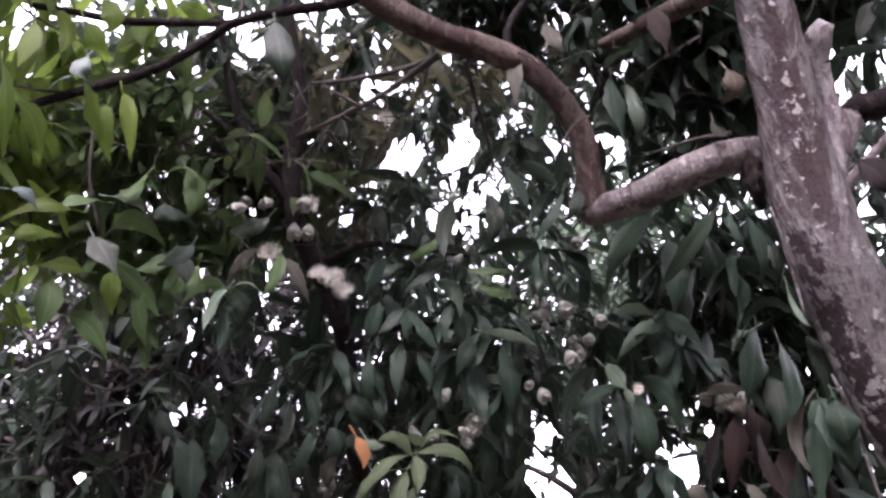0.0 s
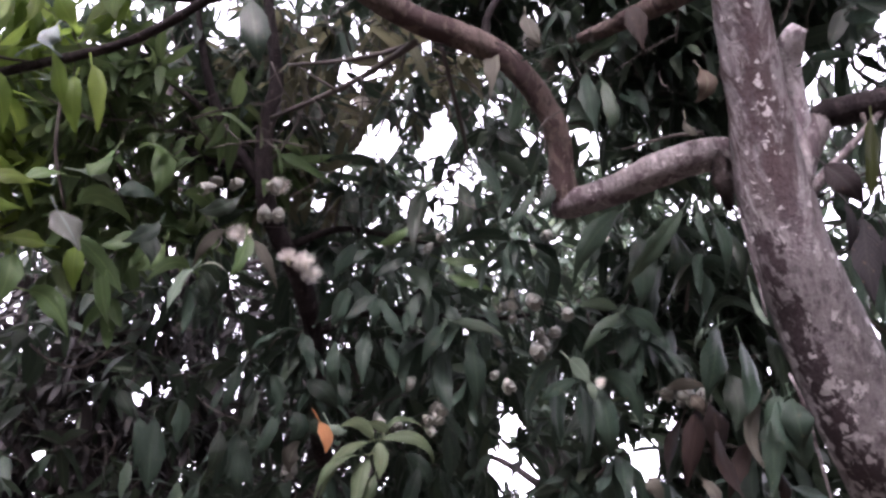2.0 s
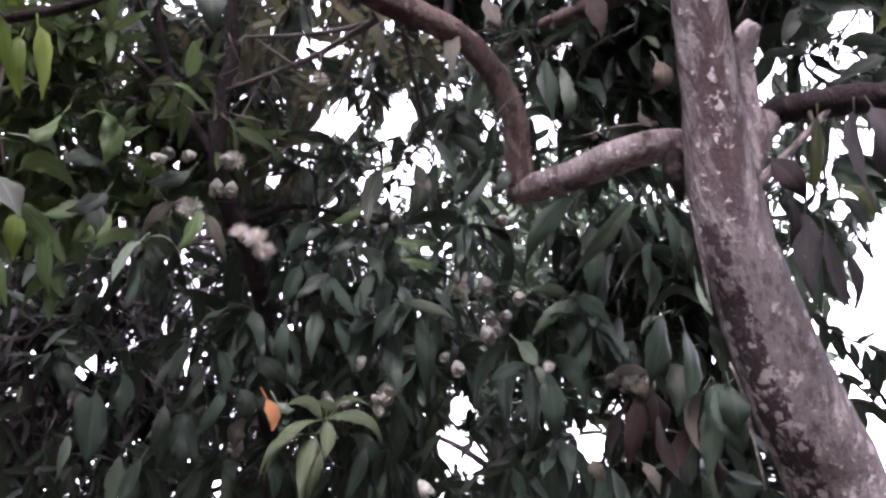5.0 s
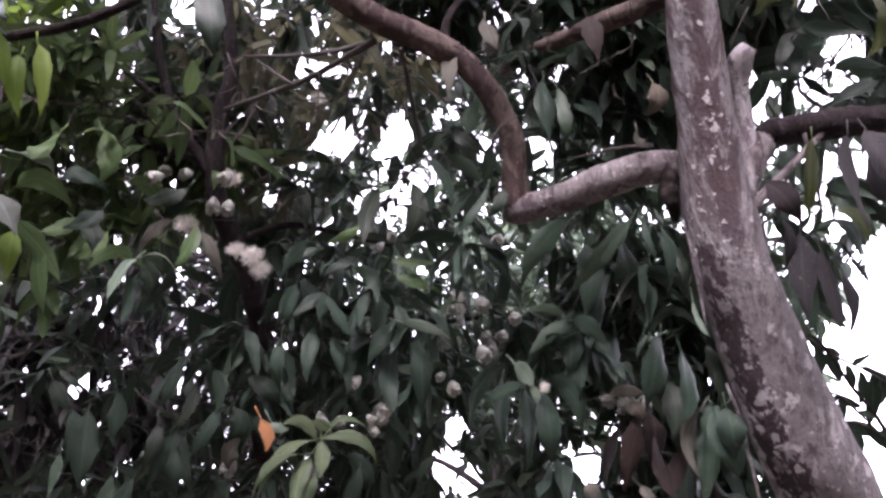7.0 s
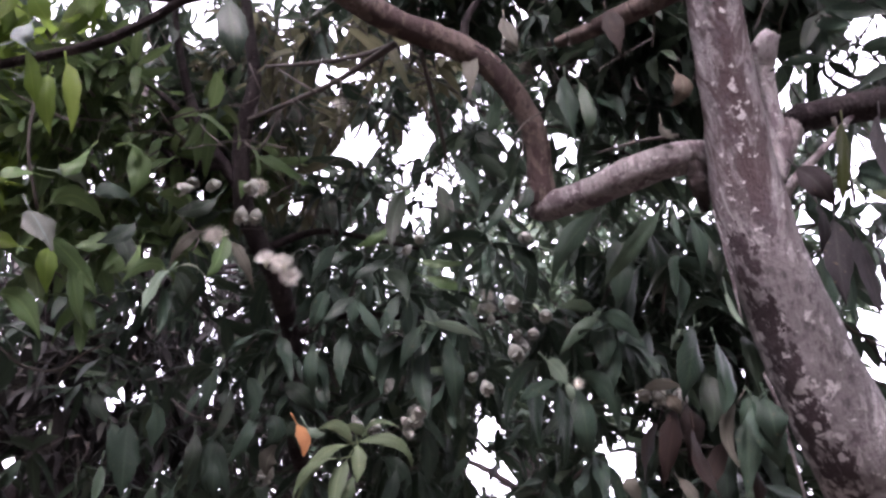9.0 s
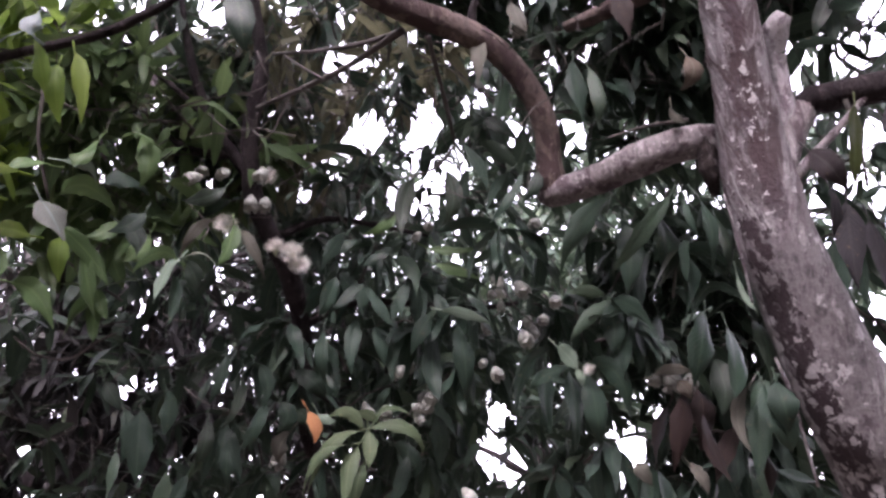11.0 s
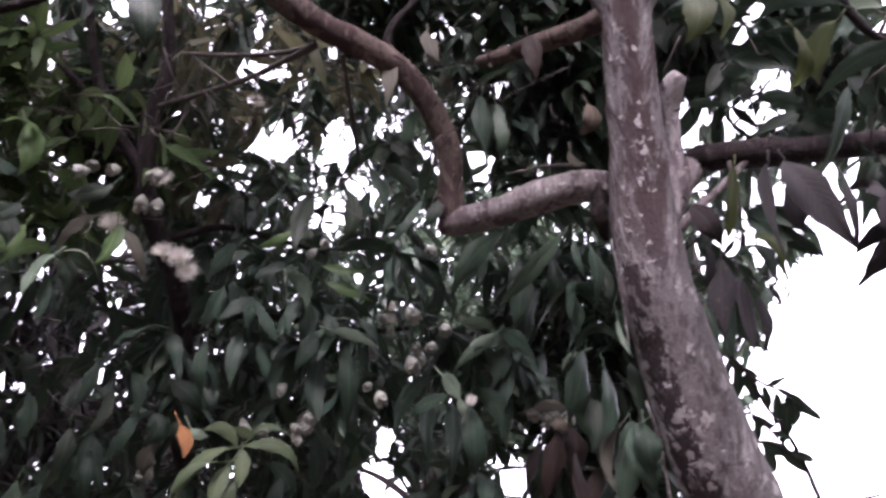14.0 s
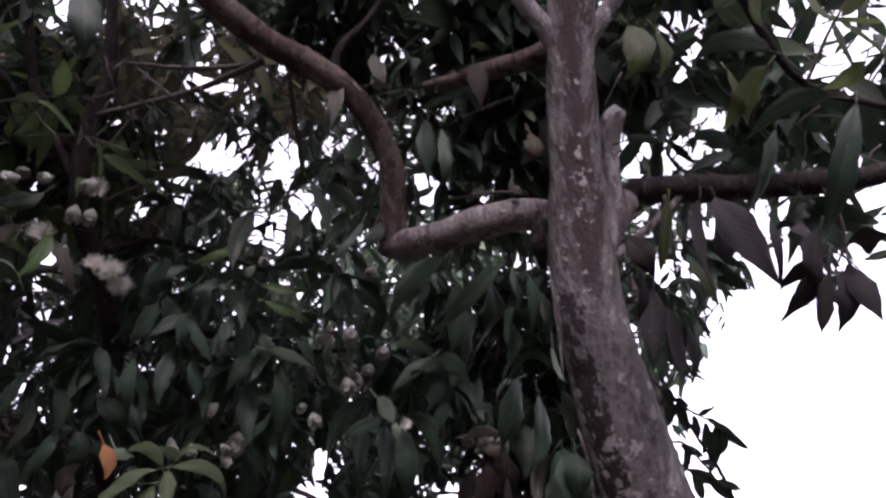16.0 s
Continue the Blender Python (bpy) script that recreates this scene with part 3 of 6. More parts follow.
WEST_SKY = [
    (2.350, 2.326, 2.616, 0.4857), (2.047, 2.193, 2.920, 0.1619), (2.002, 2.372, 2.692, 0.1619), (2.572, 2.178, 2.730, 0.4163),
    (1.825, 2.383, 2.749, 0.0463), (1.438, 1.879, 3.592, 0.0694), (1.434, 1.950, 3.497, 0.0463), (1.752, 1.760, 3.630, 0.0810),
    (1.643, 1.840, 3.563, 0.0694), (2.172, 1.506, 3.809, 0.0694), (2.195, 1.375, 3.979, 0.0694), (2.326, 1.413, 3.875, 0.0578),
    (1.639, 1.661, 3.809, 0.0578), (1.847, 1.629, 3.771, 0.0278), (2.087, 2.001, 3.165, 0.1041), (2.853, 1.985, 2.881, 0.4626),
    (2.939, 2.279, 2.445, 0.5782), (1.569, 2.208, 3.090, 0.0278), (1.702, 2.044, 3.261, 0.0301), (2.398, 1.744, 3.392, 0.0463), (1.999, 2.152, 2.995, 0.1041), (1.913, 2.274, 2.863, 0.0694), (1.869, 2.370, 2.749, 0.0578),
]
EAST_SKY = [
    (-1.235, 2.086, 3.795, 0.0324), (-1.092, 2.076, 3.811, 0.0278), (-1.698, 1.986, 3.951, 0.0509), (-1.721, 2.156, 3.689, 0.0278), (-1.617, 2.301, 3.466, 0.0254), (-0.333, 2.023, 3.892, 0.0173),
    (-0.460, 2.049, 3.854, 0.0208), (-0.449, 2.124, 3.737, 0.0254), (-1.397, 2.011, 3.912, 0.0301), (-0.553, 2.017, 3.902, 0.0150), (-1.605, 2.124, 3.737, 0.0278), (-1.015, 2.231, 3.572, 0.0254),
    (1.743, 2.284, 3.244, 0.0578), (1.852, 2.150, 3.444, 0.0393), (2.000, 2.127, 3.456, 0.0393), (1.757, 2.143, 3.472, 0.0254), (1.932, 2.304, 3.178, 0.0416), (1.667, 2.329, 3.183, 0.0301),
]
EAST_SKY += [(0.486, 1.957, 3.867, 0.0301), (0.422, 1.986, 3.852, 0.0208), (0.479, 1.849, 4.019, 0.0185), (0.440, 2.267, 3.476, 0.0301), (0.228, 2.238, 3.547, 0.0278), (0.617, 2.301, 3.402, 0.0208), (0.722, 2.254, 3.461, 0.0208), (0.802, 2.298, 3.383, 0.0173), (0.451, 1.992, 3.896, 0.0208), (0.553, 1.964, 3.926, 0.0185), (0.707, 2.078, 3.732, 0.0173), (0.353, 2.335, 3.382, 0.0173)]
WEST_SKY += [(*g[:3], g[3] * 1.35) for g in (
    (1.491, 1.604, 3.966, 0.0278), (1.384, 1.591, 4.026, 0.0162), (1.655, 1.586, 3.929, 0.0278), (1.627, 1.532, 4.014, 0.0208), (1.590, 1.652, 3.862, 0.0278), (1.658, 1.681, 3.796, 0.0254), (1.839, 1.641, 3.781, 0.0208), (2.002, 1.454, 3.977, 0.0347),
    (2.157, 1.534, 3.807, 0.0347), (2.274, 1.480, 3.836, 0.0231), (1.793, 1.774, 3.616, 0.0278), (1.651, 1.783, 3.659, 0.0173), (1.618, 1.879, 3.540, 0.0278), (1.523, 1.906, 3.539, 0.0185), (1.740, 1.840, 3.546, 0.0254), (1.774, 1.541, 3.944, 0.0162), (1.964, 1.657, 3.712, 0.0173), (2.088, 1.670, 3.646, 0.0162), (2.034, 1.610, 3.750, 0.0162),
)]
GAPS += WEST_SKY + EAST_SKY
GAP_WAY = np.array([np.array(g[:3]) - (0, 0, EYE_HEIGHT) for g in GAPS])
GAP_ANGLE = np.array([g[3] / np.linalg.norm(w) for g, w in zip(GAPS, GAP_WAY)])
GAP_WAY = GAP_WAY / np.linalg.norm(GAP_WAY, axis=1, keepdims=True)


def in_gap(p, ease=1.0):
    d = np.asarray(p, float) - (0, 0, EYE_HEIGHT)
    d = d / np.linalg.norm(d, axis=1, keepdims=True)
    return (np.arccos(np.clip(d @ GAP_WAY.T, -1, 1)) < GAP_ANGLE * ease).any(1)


def crown_mass(tree, centre, radii, sprays, length, mat, seed, per=(6, 10), shell=0.3, droop=1.05, clear=1.9, name="foliage"):
    """The uncountable rest of a crown: many small sprays of leaves on short twigs, in one mesh."""
    rng = np.random.default_rng(seed)
    base = np.array(tree.location)
    LV, LF, LU, n = [], [], [], 0
    TV, TF, tn = [], [], 0
    centre, radii = np.array(centre, float), np.array(radii, float)
    made, tries, sprays = 0, 0, int(sprays * 1.15)
    while made < sprays and tries < sprays * 6:
        tries += 1
        d = rng.normal(size=3)
        d /= np.linalg.norm(d)
        r = shell + (1 - shell) * rng.uniform() ** 0.5
        p = centre + radii * d * r * (1 + 0.25 * noise.noise(Vector(d * 2.2 + seed)))
        if p[2] < 0.3:
            continue
        away = p - (0, 0, EYE_HEIGHT)
        if np.linalg.norm(away) < clear:
            continue
        made += 1
        axis = d * (1, 1, 0.6) + rng.normal(size=3) * 0.6
        axis /= np.linalg.norm(axis)
        k = rng.integers(*per)
        hang, grown = droop * rng.uniform(0.2, 1.4), length * rng.uniform(0.62, 1.15)
        u = np.cross(axis, (0.3, 0.2, 1))
        u /= np.linalg.norm(u)
        v = np.cross(axis, u)
        turn = rng.uniform(0, 6.28)
        twig = length * rng.uniform(0.5, 1.0)
        kept = 0
        for i in range(k):
            ang = turn + 2.4 * i
            round_twig = u * np.cos(ang) + v * np.sin(ang)
            out = round_twig + axis * rng.uniform(-0.1, 1.0) + rng.normal(size=3) * 0.25 + np.array((0, 0, -hang * rng.uniform(0.5, 1.5)))
            out /= np.linalg.norm(out)
            b = p - axis * twig * 0.09 * i
            size = grown * rng.uniform(0.7, 1.15)
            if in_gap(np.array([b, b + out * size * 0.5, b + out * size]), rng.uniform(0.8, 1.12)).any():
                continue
            kept += 1
            sv, sf, su = SMALL[rng.integers(len(SMALL))]
            m = np.array(leaf_pose(b, b + out * size, round_twig * 0.8 + axis * 0.4 + (rng.normal() * 0.35, rng.normal() * 0.35, 0.6)))
            LV.append(sv @ m[:3, :3].T + m[:3, 3] - base)
            LF += [tuple(a + n for a in f) for f in sf]
            LU.append(su)
            n += len(sv)
        if kept > 2:
            q = p - axis * twig
            tv, tf, _ = tube_data([(*q, 0.004), (*(p * 0.5 + q * 0.5 + rng.normal(size=3) * 0.008), 0.003), (*p, 0.0015)], 4, 0.08, 0)
            TV.append(tv - base)
            TF += [tuple(a + tn for a in f) for f in tf]
            tn += len(tv)
    part(name, mesh_of(name, np.vstack(LV), LF, mat, uvs=np.vstack(LU)), tree, kind="stuff")
    if TV:
        part("twigwork", mesh_of("twigwork", np.vstack(TV), TF, TWIG), tree, kind="stuff")


def twig(tree, points, label="", mat=None):
    return limb(tree, "twig", points, mat or TWIG, label, 7, 0.05, 0.025)


def fruit_mesh(seed):
    """A pear-shaped, slightly lumpy fruit with the four withered lobes of its calyx."""
    prof = [(0.0, 0.0), (0.12, 0.02), (0.24, 0.2), (0.38, 0.45), (0.47, 0.7), (0.45, 0.88), (0.34, 0.98), (0.2, 1.0), (0.1, 0.97), (0.0, 0.96)]
    verts, faces, k = [], [], 14
    for r, h in prof:
        for j in range(k):
            a = 2 * math.pi * j / k
            q = r * (1 + 0.16 * noise.noise(Vector((math.cos(a) * 1.3 + seed * 5, math.sin(a) * 1.3, h * 2.2))))
            verts.append((q * math.cos(a), q * math.sin(a), -h))
    for i in range(len(prof) - 1):
        for j in range(k):
            faces.append((i * k + j, i * k + (j + 1) % k, (i + 1) * k + (j + 1) % k, (i + 1) * k + j))
    for c in range(4):
        a = c * math.pi / 2 + 0.3 * seed
        u, v = Vector((math.cos(a), math.sin(a), 0)), Vector((-math.sin(a), math.cos(a), 0))
        b = len(verts)
        for along, wide, drop in ((0.3, 0.2, -0.97), (0.42, 0.24, -1.08), (0.36, 0.14, -1.2), (0.24, 0.03, -1.22)):
            verts += [tuple(u * along - v * wide + Vector((0, 0, drop))), tuple(u * along + v * wide + Vector((0, 0, drop)))]
        faces += [(b + 2 * m, b + 2 * m + 1, b + 2 * m + 3, b + 2 * m + 2) for m in range(3)]
    return mesh_of("fruit", verts, faces, FRUIT)


def stamen_mesh(seed):
    rng = np.random.default_rng(seed)
    verts, faces = [], []
    for i in range(420):
        d = rng.normal(size=3)
        d[2] = abs(d[2]) * 0.9 + 0.15
        d /= np.linalg.norm(d)
        size = rng.uniform(0.7, 1.05)
        s = np.cross(d, rng.normal(size=3))
        s = s / np.linalg.norm(s) * 0.011
        bend = rng.normal(size=3) * 0.08
        k = len(verts)
        verts += [d * 0.12 - s, d * 0.12 + s, d * size * 0.6 + bend + s * 0.8, d * size * 0.6 + bend - s * 0.8, d * size + bend + s, d * size + bend - s]
        faces += [(k, k + 1, k + 2, k + 3), (k + 3, k + 2, k + 4, k + 5)]
    return mesh_of("stamen_brush", verts, faces, STAMEN)


def calyx_mesh():
    v, f, _ = tube_data([(0, 0, -0.7, 0.05), (0, 0, -0.45, 0.13), (0, 0, -0.1, 0.27), (0, 0, 0.12, 0.32), (0, 0, 0.06, 0.12)], 10, 0.1, 0)
    return mesh_of("calyx", v, f, CALYX)


FRUITS, CALYX_MESH = [fruit_mesh(i) for i in range(4)], calyx_mesh()
STAMENS = [stamen_mesh(i) for i in range(3)]


def fruit(tree, at, size, lean=(0, 0, -1), label=""):
    q = Vector((0, 0, -1)).rotation_difference(Vector(lean).normalized())
    q = q @ Euler((0, 0, luck.uniform(0, 6.28))).to_quaternion()
    size *= 0.88
    return part("fruit", FRUITS[luck.randrange(4)], tree, label, Matrix.LocRotScale(Vector(at) - tree.location, q, (size * luck.uniform(0.85, 1.1), size, size * luck.uniform(0.8, 1.15))))


def flower(tree, at, size, way=(0, -1, 0.2)):
    q = Vector((0, 0, 1)).rotation_difference(Vector(way).normalized())
    c = part("flower", CALYX_MESH, tree, "", Matrix.LocRotScale(Vector(at) - tree.location, q, (size, size, size)))
    part("stamen_brush", STAMENS[luck.randrange(3)], c, "white brush of fine stamens")
    return c


# ---- the ground ----
def ground_sheet():
    k, half = 60, 400.0
    t = np.linspace(-1, 1, k + 1)
    g = np.sign(t) * np.abs(t) ** 3 * half
    verts = [(x, y, 0.12 * noise.noise(Vector((x * 0.3, y * 0.3, 0))) * min(1, (abs(x) + abs(y)) / 4)) for y in g for x in g]
    faces = [(j * (k + 1) + i, j * (k + 1) + i + 1, (j + 1) * (k + 1) + i + 1, (j + 1) * (k + 1) + i) for j in range(k) for i in range(k)]
    return mesh_of("ground", verts, faces, SOIL)


tagged(new("ground", ground_sheet()), "bare brown garden soil under the trees", "ground", kind="structure")

# ---- the near tree: pale leaning trunk, elbowed limb ----
near_tree = thing("rose_apple_tree", (1.26, 1.72, 0.0), "leaning fruit tree with blotched pinkish-grey bark and long drooping leaves", "tree")
limb(near_tree, "trunk", [
    (1.26, 1.72, -0.05, 0.14), (1.22, 1.68, 0.5, 0.118), (1.12, 1.57, 1.15, 0.104), (0.961, 1.385, 1.796, 0.0941),
    (0.880, 1.308, 1.933, 0.0890), (0.817, 1.254, 2.050, 0.0810), (0.759, 1.198, 2.167, 0.0747), (0.725, 1.162, 2.247, 0.0717),
    (0.705, 1.130, 2.334, 0.0697), (0.688, 1.096, 2.423, 0.0641), (0.672, 1.045, 2.533, 0.0565), (0.653, 0.993, 2.646, 0.0542), (0.636, 0.939, 2.761, 0.0530),
    (0.624, 0.882, 2.879, 0.0525), (0.600, 0.810, 3.040, 0.0496), (0.564, 0.693, 3.302, 0.0433), (0.534, 0.508, 3.653, 0.0337)], BARK_TRUNK, sides=28, lumps=0.06, step=0.02)
limb(near_tree, "limb", [
    (0.710, 1.173, 2.483, 0.0361), (0.643, 1.171, 2.494, 0.0373), (0.581, 1.188, 2.494, 0.0375), (0.507, 1.234, 2.487, 0.0370), (0.433, 1.293, 2.478, 0.0341), (0.371, 1.334, 2.478, 0.0328),
    (0.343, 1.357, 2.482, 0.0313), (0.325, 1.360, 2.480, 0.0248), (0.316, 1.360, 2.481, 0.0130)], BARK_LIMB, "crooked pale limb below its sharp elbow", 18, 0.12, 0.02)
limb(near_tree, "limb", [(0.351, 1.363, 2.471, 0.0221), (0.344, 1.345, 2.499, 0.0326), (0.335, 1.321, 2.557, 0.0301), (0.328, 1.286, 2.612, 0.0288), (0.303, 1.254, 2.665, 0.0275), (0.252, 1.218, 2.726, 0.0288), (0.185, 1.189, 2.779, 0.0301),
    (0.094, 1.165, 2.809, 0.0313), (-0.011, 1.145, 2.834, 0.0311), (-0.109, 1.108, 2.867, 0.0307), (-0.243, 1.053, 2.930, 0.0278), (-0.415, 0.961, 3.020, 0.0247)], BARK_BROWN_SHADED, "crooked limb rising from its sharp elbow", 18, 0.12, 0.02)
# This limb's shade is painted in: dark bark on a pale-barked tree.
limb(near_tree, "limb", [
    (0.712, 1.140, 2.380, 0.0180), (0.825, 1.102, 2.534, 0.0290), (0.859, 1.073, 2.538, 0.0330), (0.924, 1.051, 2.542, 0.0320), (1.008, 1.027, 2.542, 0.0310), (1.099, 1.000, 2.550, 0.0290), (1.209, 0.973, 2.564, 0.0270), (1.350, 0.930, 2.583, 0.0250), (1.632, 0.844, 2.668, 0.0170), (1.924, 0.748, 2.768, 0.0094)], BARK_DARK, "dark limb with its shade in the bark colour", 14, 0.16, 0.02)
limb(near_tree, "limb", [
    (0.770, 1.120, 2.360, 0.0150), (0.800, 1.100, 2.395, 0.0100), (0.862, 1.075, 2.456, 0.0080), (0.924, 1.046, 2.522, 0.0070)], BARK_LIMB, "", 10)
limb(near_tree, "fork", [
    (0.740, 1.208, 2.248, 0.0430), (0.741, 1.165, 2.325, 0.0470), (0.738, 1.135, 2.385, 0.0440), (0.825, 1.102, 2.534, 0.0300), (0.859, 1.073, 2.538, 0.0200)], BARK_LIMB, "swollen fork where the dark limb leaves the trunk", 16, 0.2, 0.015)
limb(near_tree, "stub", [
    (0.742, 1.150, 2.405, 0.0200), (0.764, 1.124, 2.460, 0.0280), (0.776, 1.096, 2.528, 0.0265), (0.768, 1.068, 2.585, 0.0232), (0.759, 1.037, 2.631, 0.0226), (0.755, 1.004, 2.661, 0.0262), (0.763, 0.978, 2.676, 0.0161)], BARK_PALE, "pale sawn stub", 12, 0.2)
limb(near_tree, "limb", [
    (0.634, 0.955, 2.723, 0.0245), (0.597, 0.932, 2.787, 0.0247), (0.554, 0.915, 2.827, 0.0222), (0.510, 0.899, 2.868, 0.0210), (0.440, 0.856, 2.953, 0.0173), (0.312, 0.768, 3.125, 0.0111)], BARK, "", 12, 0.12)
limb(near_tree, "limb", [
    (0.647, 0.955, 2.840, 0.0230), (0.603, 1.001, 2.830, 0.0259), (0.556, 1.042, 2.828, 0.0262), (0.505, 1.085, 2.835, 0.0240), (0.440, 1.150, 2.850, 0.0200), (0.365, 1.230, 2.880, 0.0120)], BARK_BROWN_SHADED, "side limb running back into the leaves", 12, 0.15)
limb(near_tree, "limb", [
    (0.664, 0.944, 2.795, 0.0226), (0.710, 0.889, 2.871, 0.0202), (0.743, 0.850, 2.945, 0.0179), (0.840, 0.742, 3.211, 0.0135)], BARK, "", 12, 0.12)
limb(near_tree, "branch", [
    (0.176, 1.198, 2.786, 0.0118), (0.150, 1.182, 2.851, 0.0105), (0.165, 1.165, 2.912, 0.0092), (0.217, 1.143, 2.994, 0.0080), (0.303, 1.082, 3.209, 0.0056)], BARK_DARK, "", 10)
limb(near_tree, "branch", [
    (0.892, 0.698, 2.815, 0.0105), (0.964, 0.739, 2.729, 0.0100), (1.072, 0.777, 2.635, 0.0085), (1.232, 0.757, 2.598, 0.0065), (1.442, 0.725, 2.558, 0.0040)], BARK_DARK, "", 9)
twig(near_tree, [(-0.009, 1.185, 2.808, 0.0092), (-0.075, 1.241, 2.803, 0.0080), (-0.144, 1.299, 2.797, 0.0075), (-0.245, 1.367, 2.794, 0.0071), (-0.384, 1.458, 2.799, 0.0051)])
twig(near_tree, [(-0.009, 1.185, 2.808, 0.0066), (-0.090, 1.248, 2.832, 0.0061), (-0.205, 1.309, 2.862, 0.0056), (-0.345, 1.381, 2.915, 0.0044)])
twig(near_tree, [(0.050, 1.203, 2.810, 0.0060), (0.079, 1.295, 2.775, 0.0055), (0.109, 1.375, 2.722, 0.0056), (0.129, 1.443, 2.688, 0.0043)])
twig(near_tree, [(0.129, 1.443, 2.688, 0.0036), (0.089, 1.491, 2.655, 0.0036), (0.032, 1.524, 2.648, 0.0029), (-0.012, 1.546, 2.655, 0.0022)])
twig(near_tree, [(-0.200, 1.334, 2.785, 0.0042), (-0.262, 1.349, 2.843, 0.0035), (-0.313, 1.366, 2.897, 0.0029)])
twig(near_tree, [(0.622, 1.192, 2.574, 0.0050), (0.529, 1.191, 2.551, 0.0037), (0.449, 1.226, 2.543, 0.0025)])

# scars of the old bark, and a dark strip for its crease
BARK_SCAR = bark_material("bark_scar", (0.03, 0.023, 0.022), (0.09, 0.08, 0.08), (0.012, 0.009, 0.009), 0.7, 0.6, 1.6)
limb(near_tree, "scar", [(0.622, 1.150, 2.490, 0.0110), (0.628, 1.160, 2.458, 0.0200), (0.636, 1.176, 2.412, 0.0185), (0.648, 1.200, 2.372, 0.0070)], BARK_SCAR, "dark crusted scar below the limb", 14, 0.55, 0.008)
limb(near_tree, "knot", [(0.629, 1.052, 2.643, 0.0059), (0.632, 1.063, 2.617, 0.0142), (0.641, 1.076, 2.595, 0.0059)], BARK_SCAR, "small dark knot", 10, 0.3, 0.01)
# Raised dark strip paints in the darkness of the crease.
limb(near_tree, "crease_strip", [(0.650, 1.127, 2.451, 0.0029), (0.674, 1.114, 2.431, 0.0046), (0.707, 1.106, 2.429, 0.0051), (0.744, 1.107, 2.442, 0.0040), (0.782, 1.118, 2.467, 0.0023)], BARK_SCAR, "dark strip for the crease round the trunk at the fork", 7, 0.3, 0.012)
# Two added pale strands; the upper one stands for a leaf's edge.
limb(near_tree, "strand", [(0.637, 1.150, 2.342, 0.0023), (0.648, 1.159, 2.271, 0.0028), (0.664, 1.191, 2.201, 0.0027), (0.678, 1.220, 2.136, 0.0022)], BARK_PALE, "thin pale strand on the bark", 6, 0.2, 0.02)
limb(near_tree, "strand", [(0.720, 1.264, 2.045, 0.0022), (0.750, 1.296, 1.991, 0.0049), (0.780, 1.341, 1.918, 0.0032), (0.811, 1.391, 1.836, 0.0027)], BARK_PALE, "thin pale strand on the bark", 6, 0.3, 0.02)

# thin twigs under the dark limb
twig(near_tree, [(1.196, 0.955, 2.585, 0.0076), (1.254, 0.967, 2.511, 0.0050), (1.275, 0.989, 2.438, 0.0037), (1.268, 1.032, 2.382, 0.0025)])
twig(near_tree, [(0.881, 1.049, 2.514, 0.0049), (0.914, 1.095, 2.438, 0.0037), (0.934, 1.141, 2.367, 0.0031)])
twig(near_tree, [(1.072, 0.777, 2.635, 0.0046), (1.107, 0.691, 2.739, 0.0035), (1.140, 0.640, 2.795, 0.0023)])

# ---- the flowering tree behind: dark stem, flowers and fruit on old wood ----
flower_tree = thing("flowering_fruit_tree", (-0.42, 2.35, 0.0), "slender dark-stemmed fruit tree with white brush flowers and pale fruit", "tree")
limb(flower_tree, "trunk", [(-0.42, 2.35, -0.05, 0.06), (-0.42, 2.2, 0.8, 0.05), (-0.219, 2.125, 1.893, 0.0260), (-0.234, 1.947, 2.115, 0.0241), (-0.250, 1.791, 2.305, 0.0222), (-0.282, 1.695, 2.419, 0.0264),
     (-0.329, 1.643, 2.506, 0.0264), (-0.382, 1.592, 2.592, 0.0249), (-0.401, 1.545, 2.703, 0.0237), (-0.406, 1.505, 2.804, 0.0239), (-0.387, 1.460, 2.927, 0.0197), (-0.415, 1.392, 3.091, 0.0154), (-0.480, 1.306, 3.417, 0.0081)], BARK_DARK, sides=14, lumps=0.14)
limb(flower_tree, "branch", [(-0.398, 1.577, 2.654, 0.0178), (-0.450, 1.541, 2.716, 0.0163), (-0.504, 1.505, 2.778, 0.0148), (-0.551, 1.467, 2.880, 0.0135), (-0.587, 1.419, 2.996, 0.0106), (-0.626, 1.357, 3.170, 0.0069)], BARK_DARK, sides=9)
limb(flower_tree, "branch", [(-0.442, 1.544, 2.710, 0.0118), (-0.524, 1.548, 2.714, 0.0118), (-0.594, 1.547, 2.741, 0.0097), (-0.659, 1.539, 2.799, 0.0060)], BARK_DARK, sides=8)
limb(flower_tree, "branch", [(-0.512, 1.501, 2.785, 0.0089), (-0.596, 1.464, 2.853, 0.0081), (-0.699, 1.453, 2.938, 0.0075), (-0.781, 1.465, 3.021, 0.0054)], BARK_DARK, sides=8)
limb(flower_tree, "branch", [(-0.327, 1.635, 2.518, 0.0117), (-0.203, 1.644, 2.583, 0.0090), (-0.085, 1.685, 2.598, 0.0077), (0.073, 1.774, 2.625, 0.0049)], BARK_DARK, sides=8)
limb(flower_tree, "branch", [(-0.255, 1.775, 2.329, 0.0133), (-0.130, 1.716, 2.370, 0.0103), (0.015, 1.660, 2.346, 0.0086), (0.182, 1.610, 2.311, 0.0069), (0.289, 1.577, 2.313, 0.0055)], BARK_DARK, sides=8)
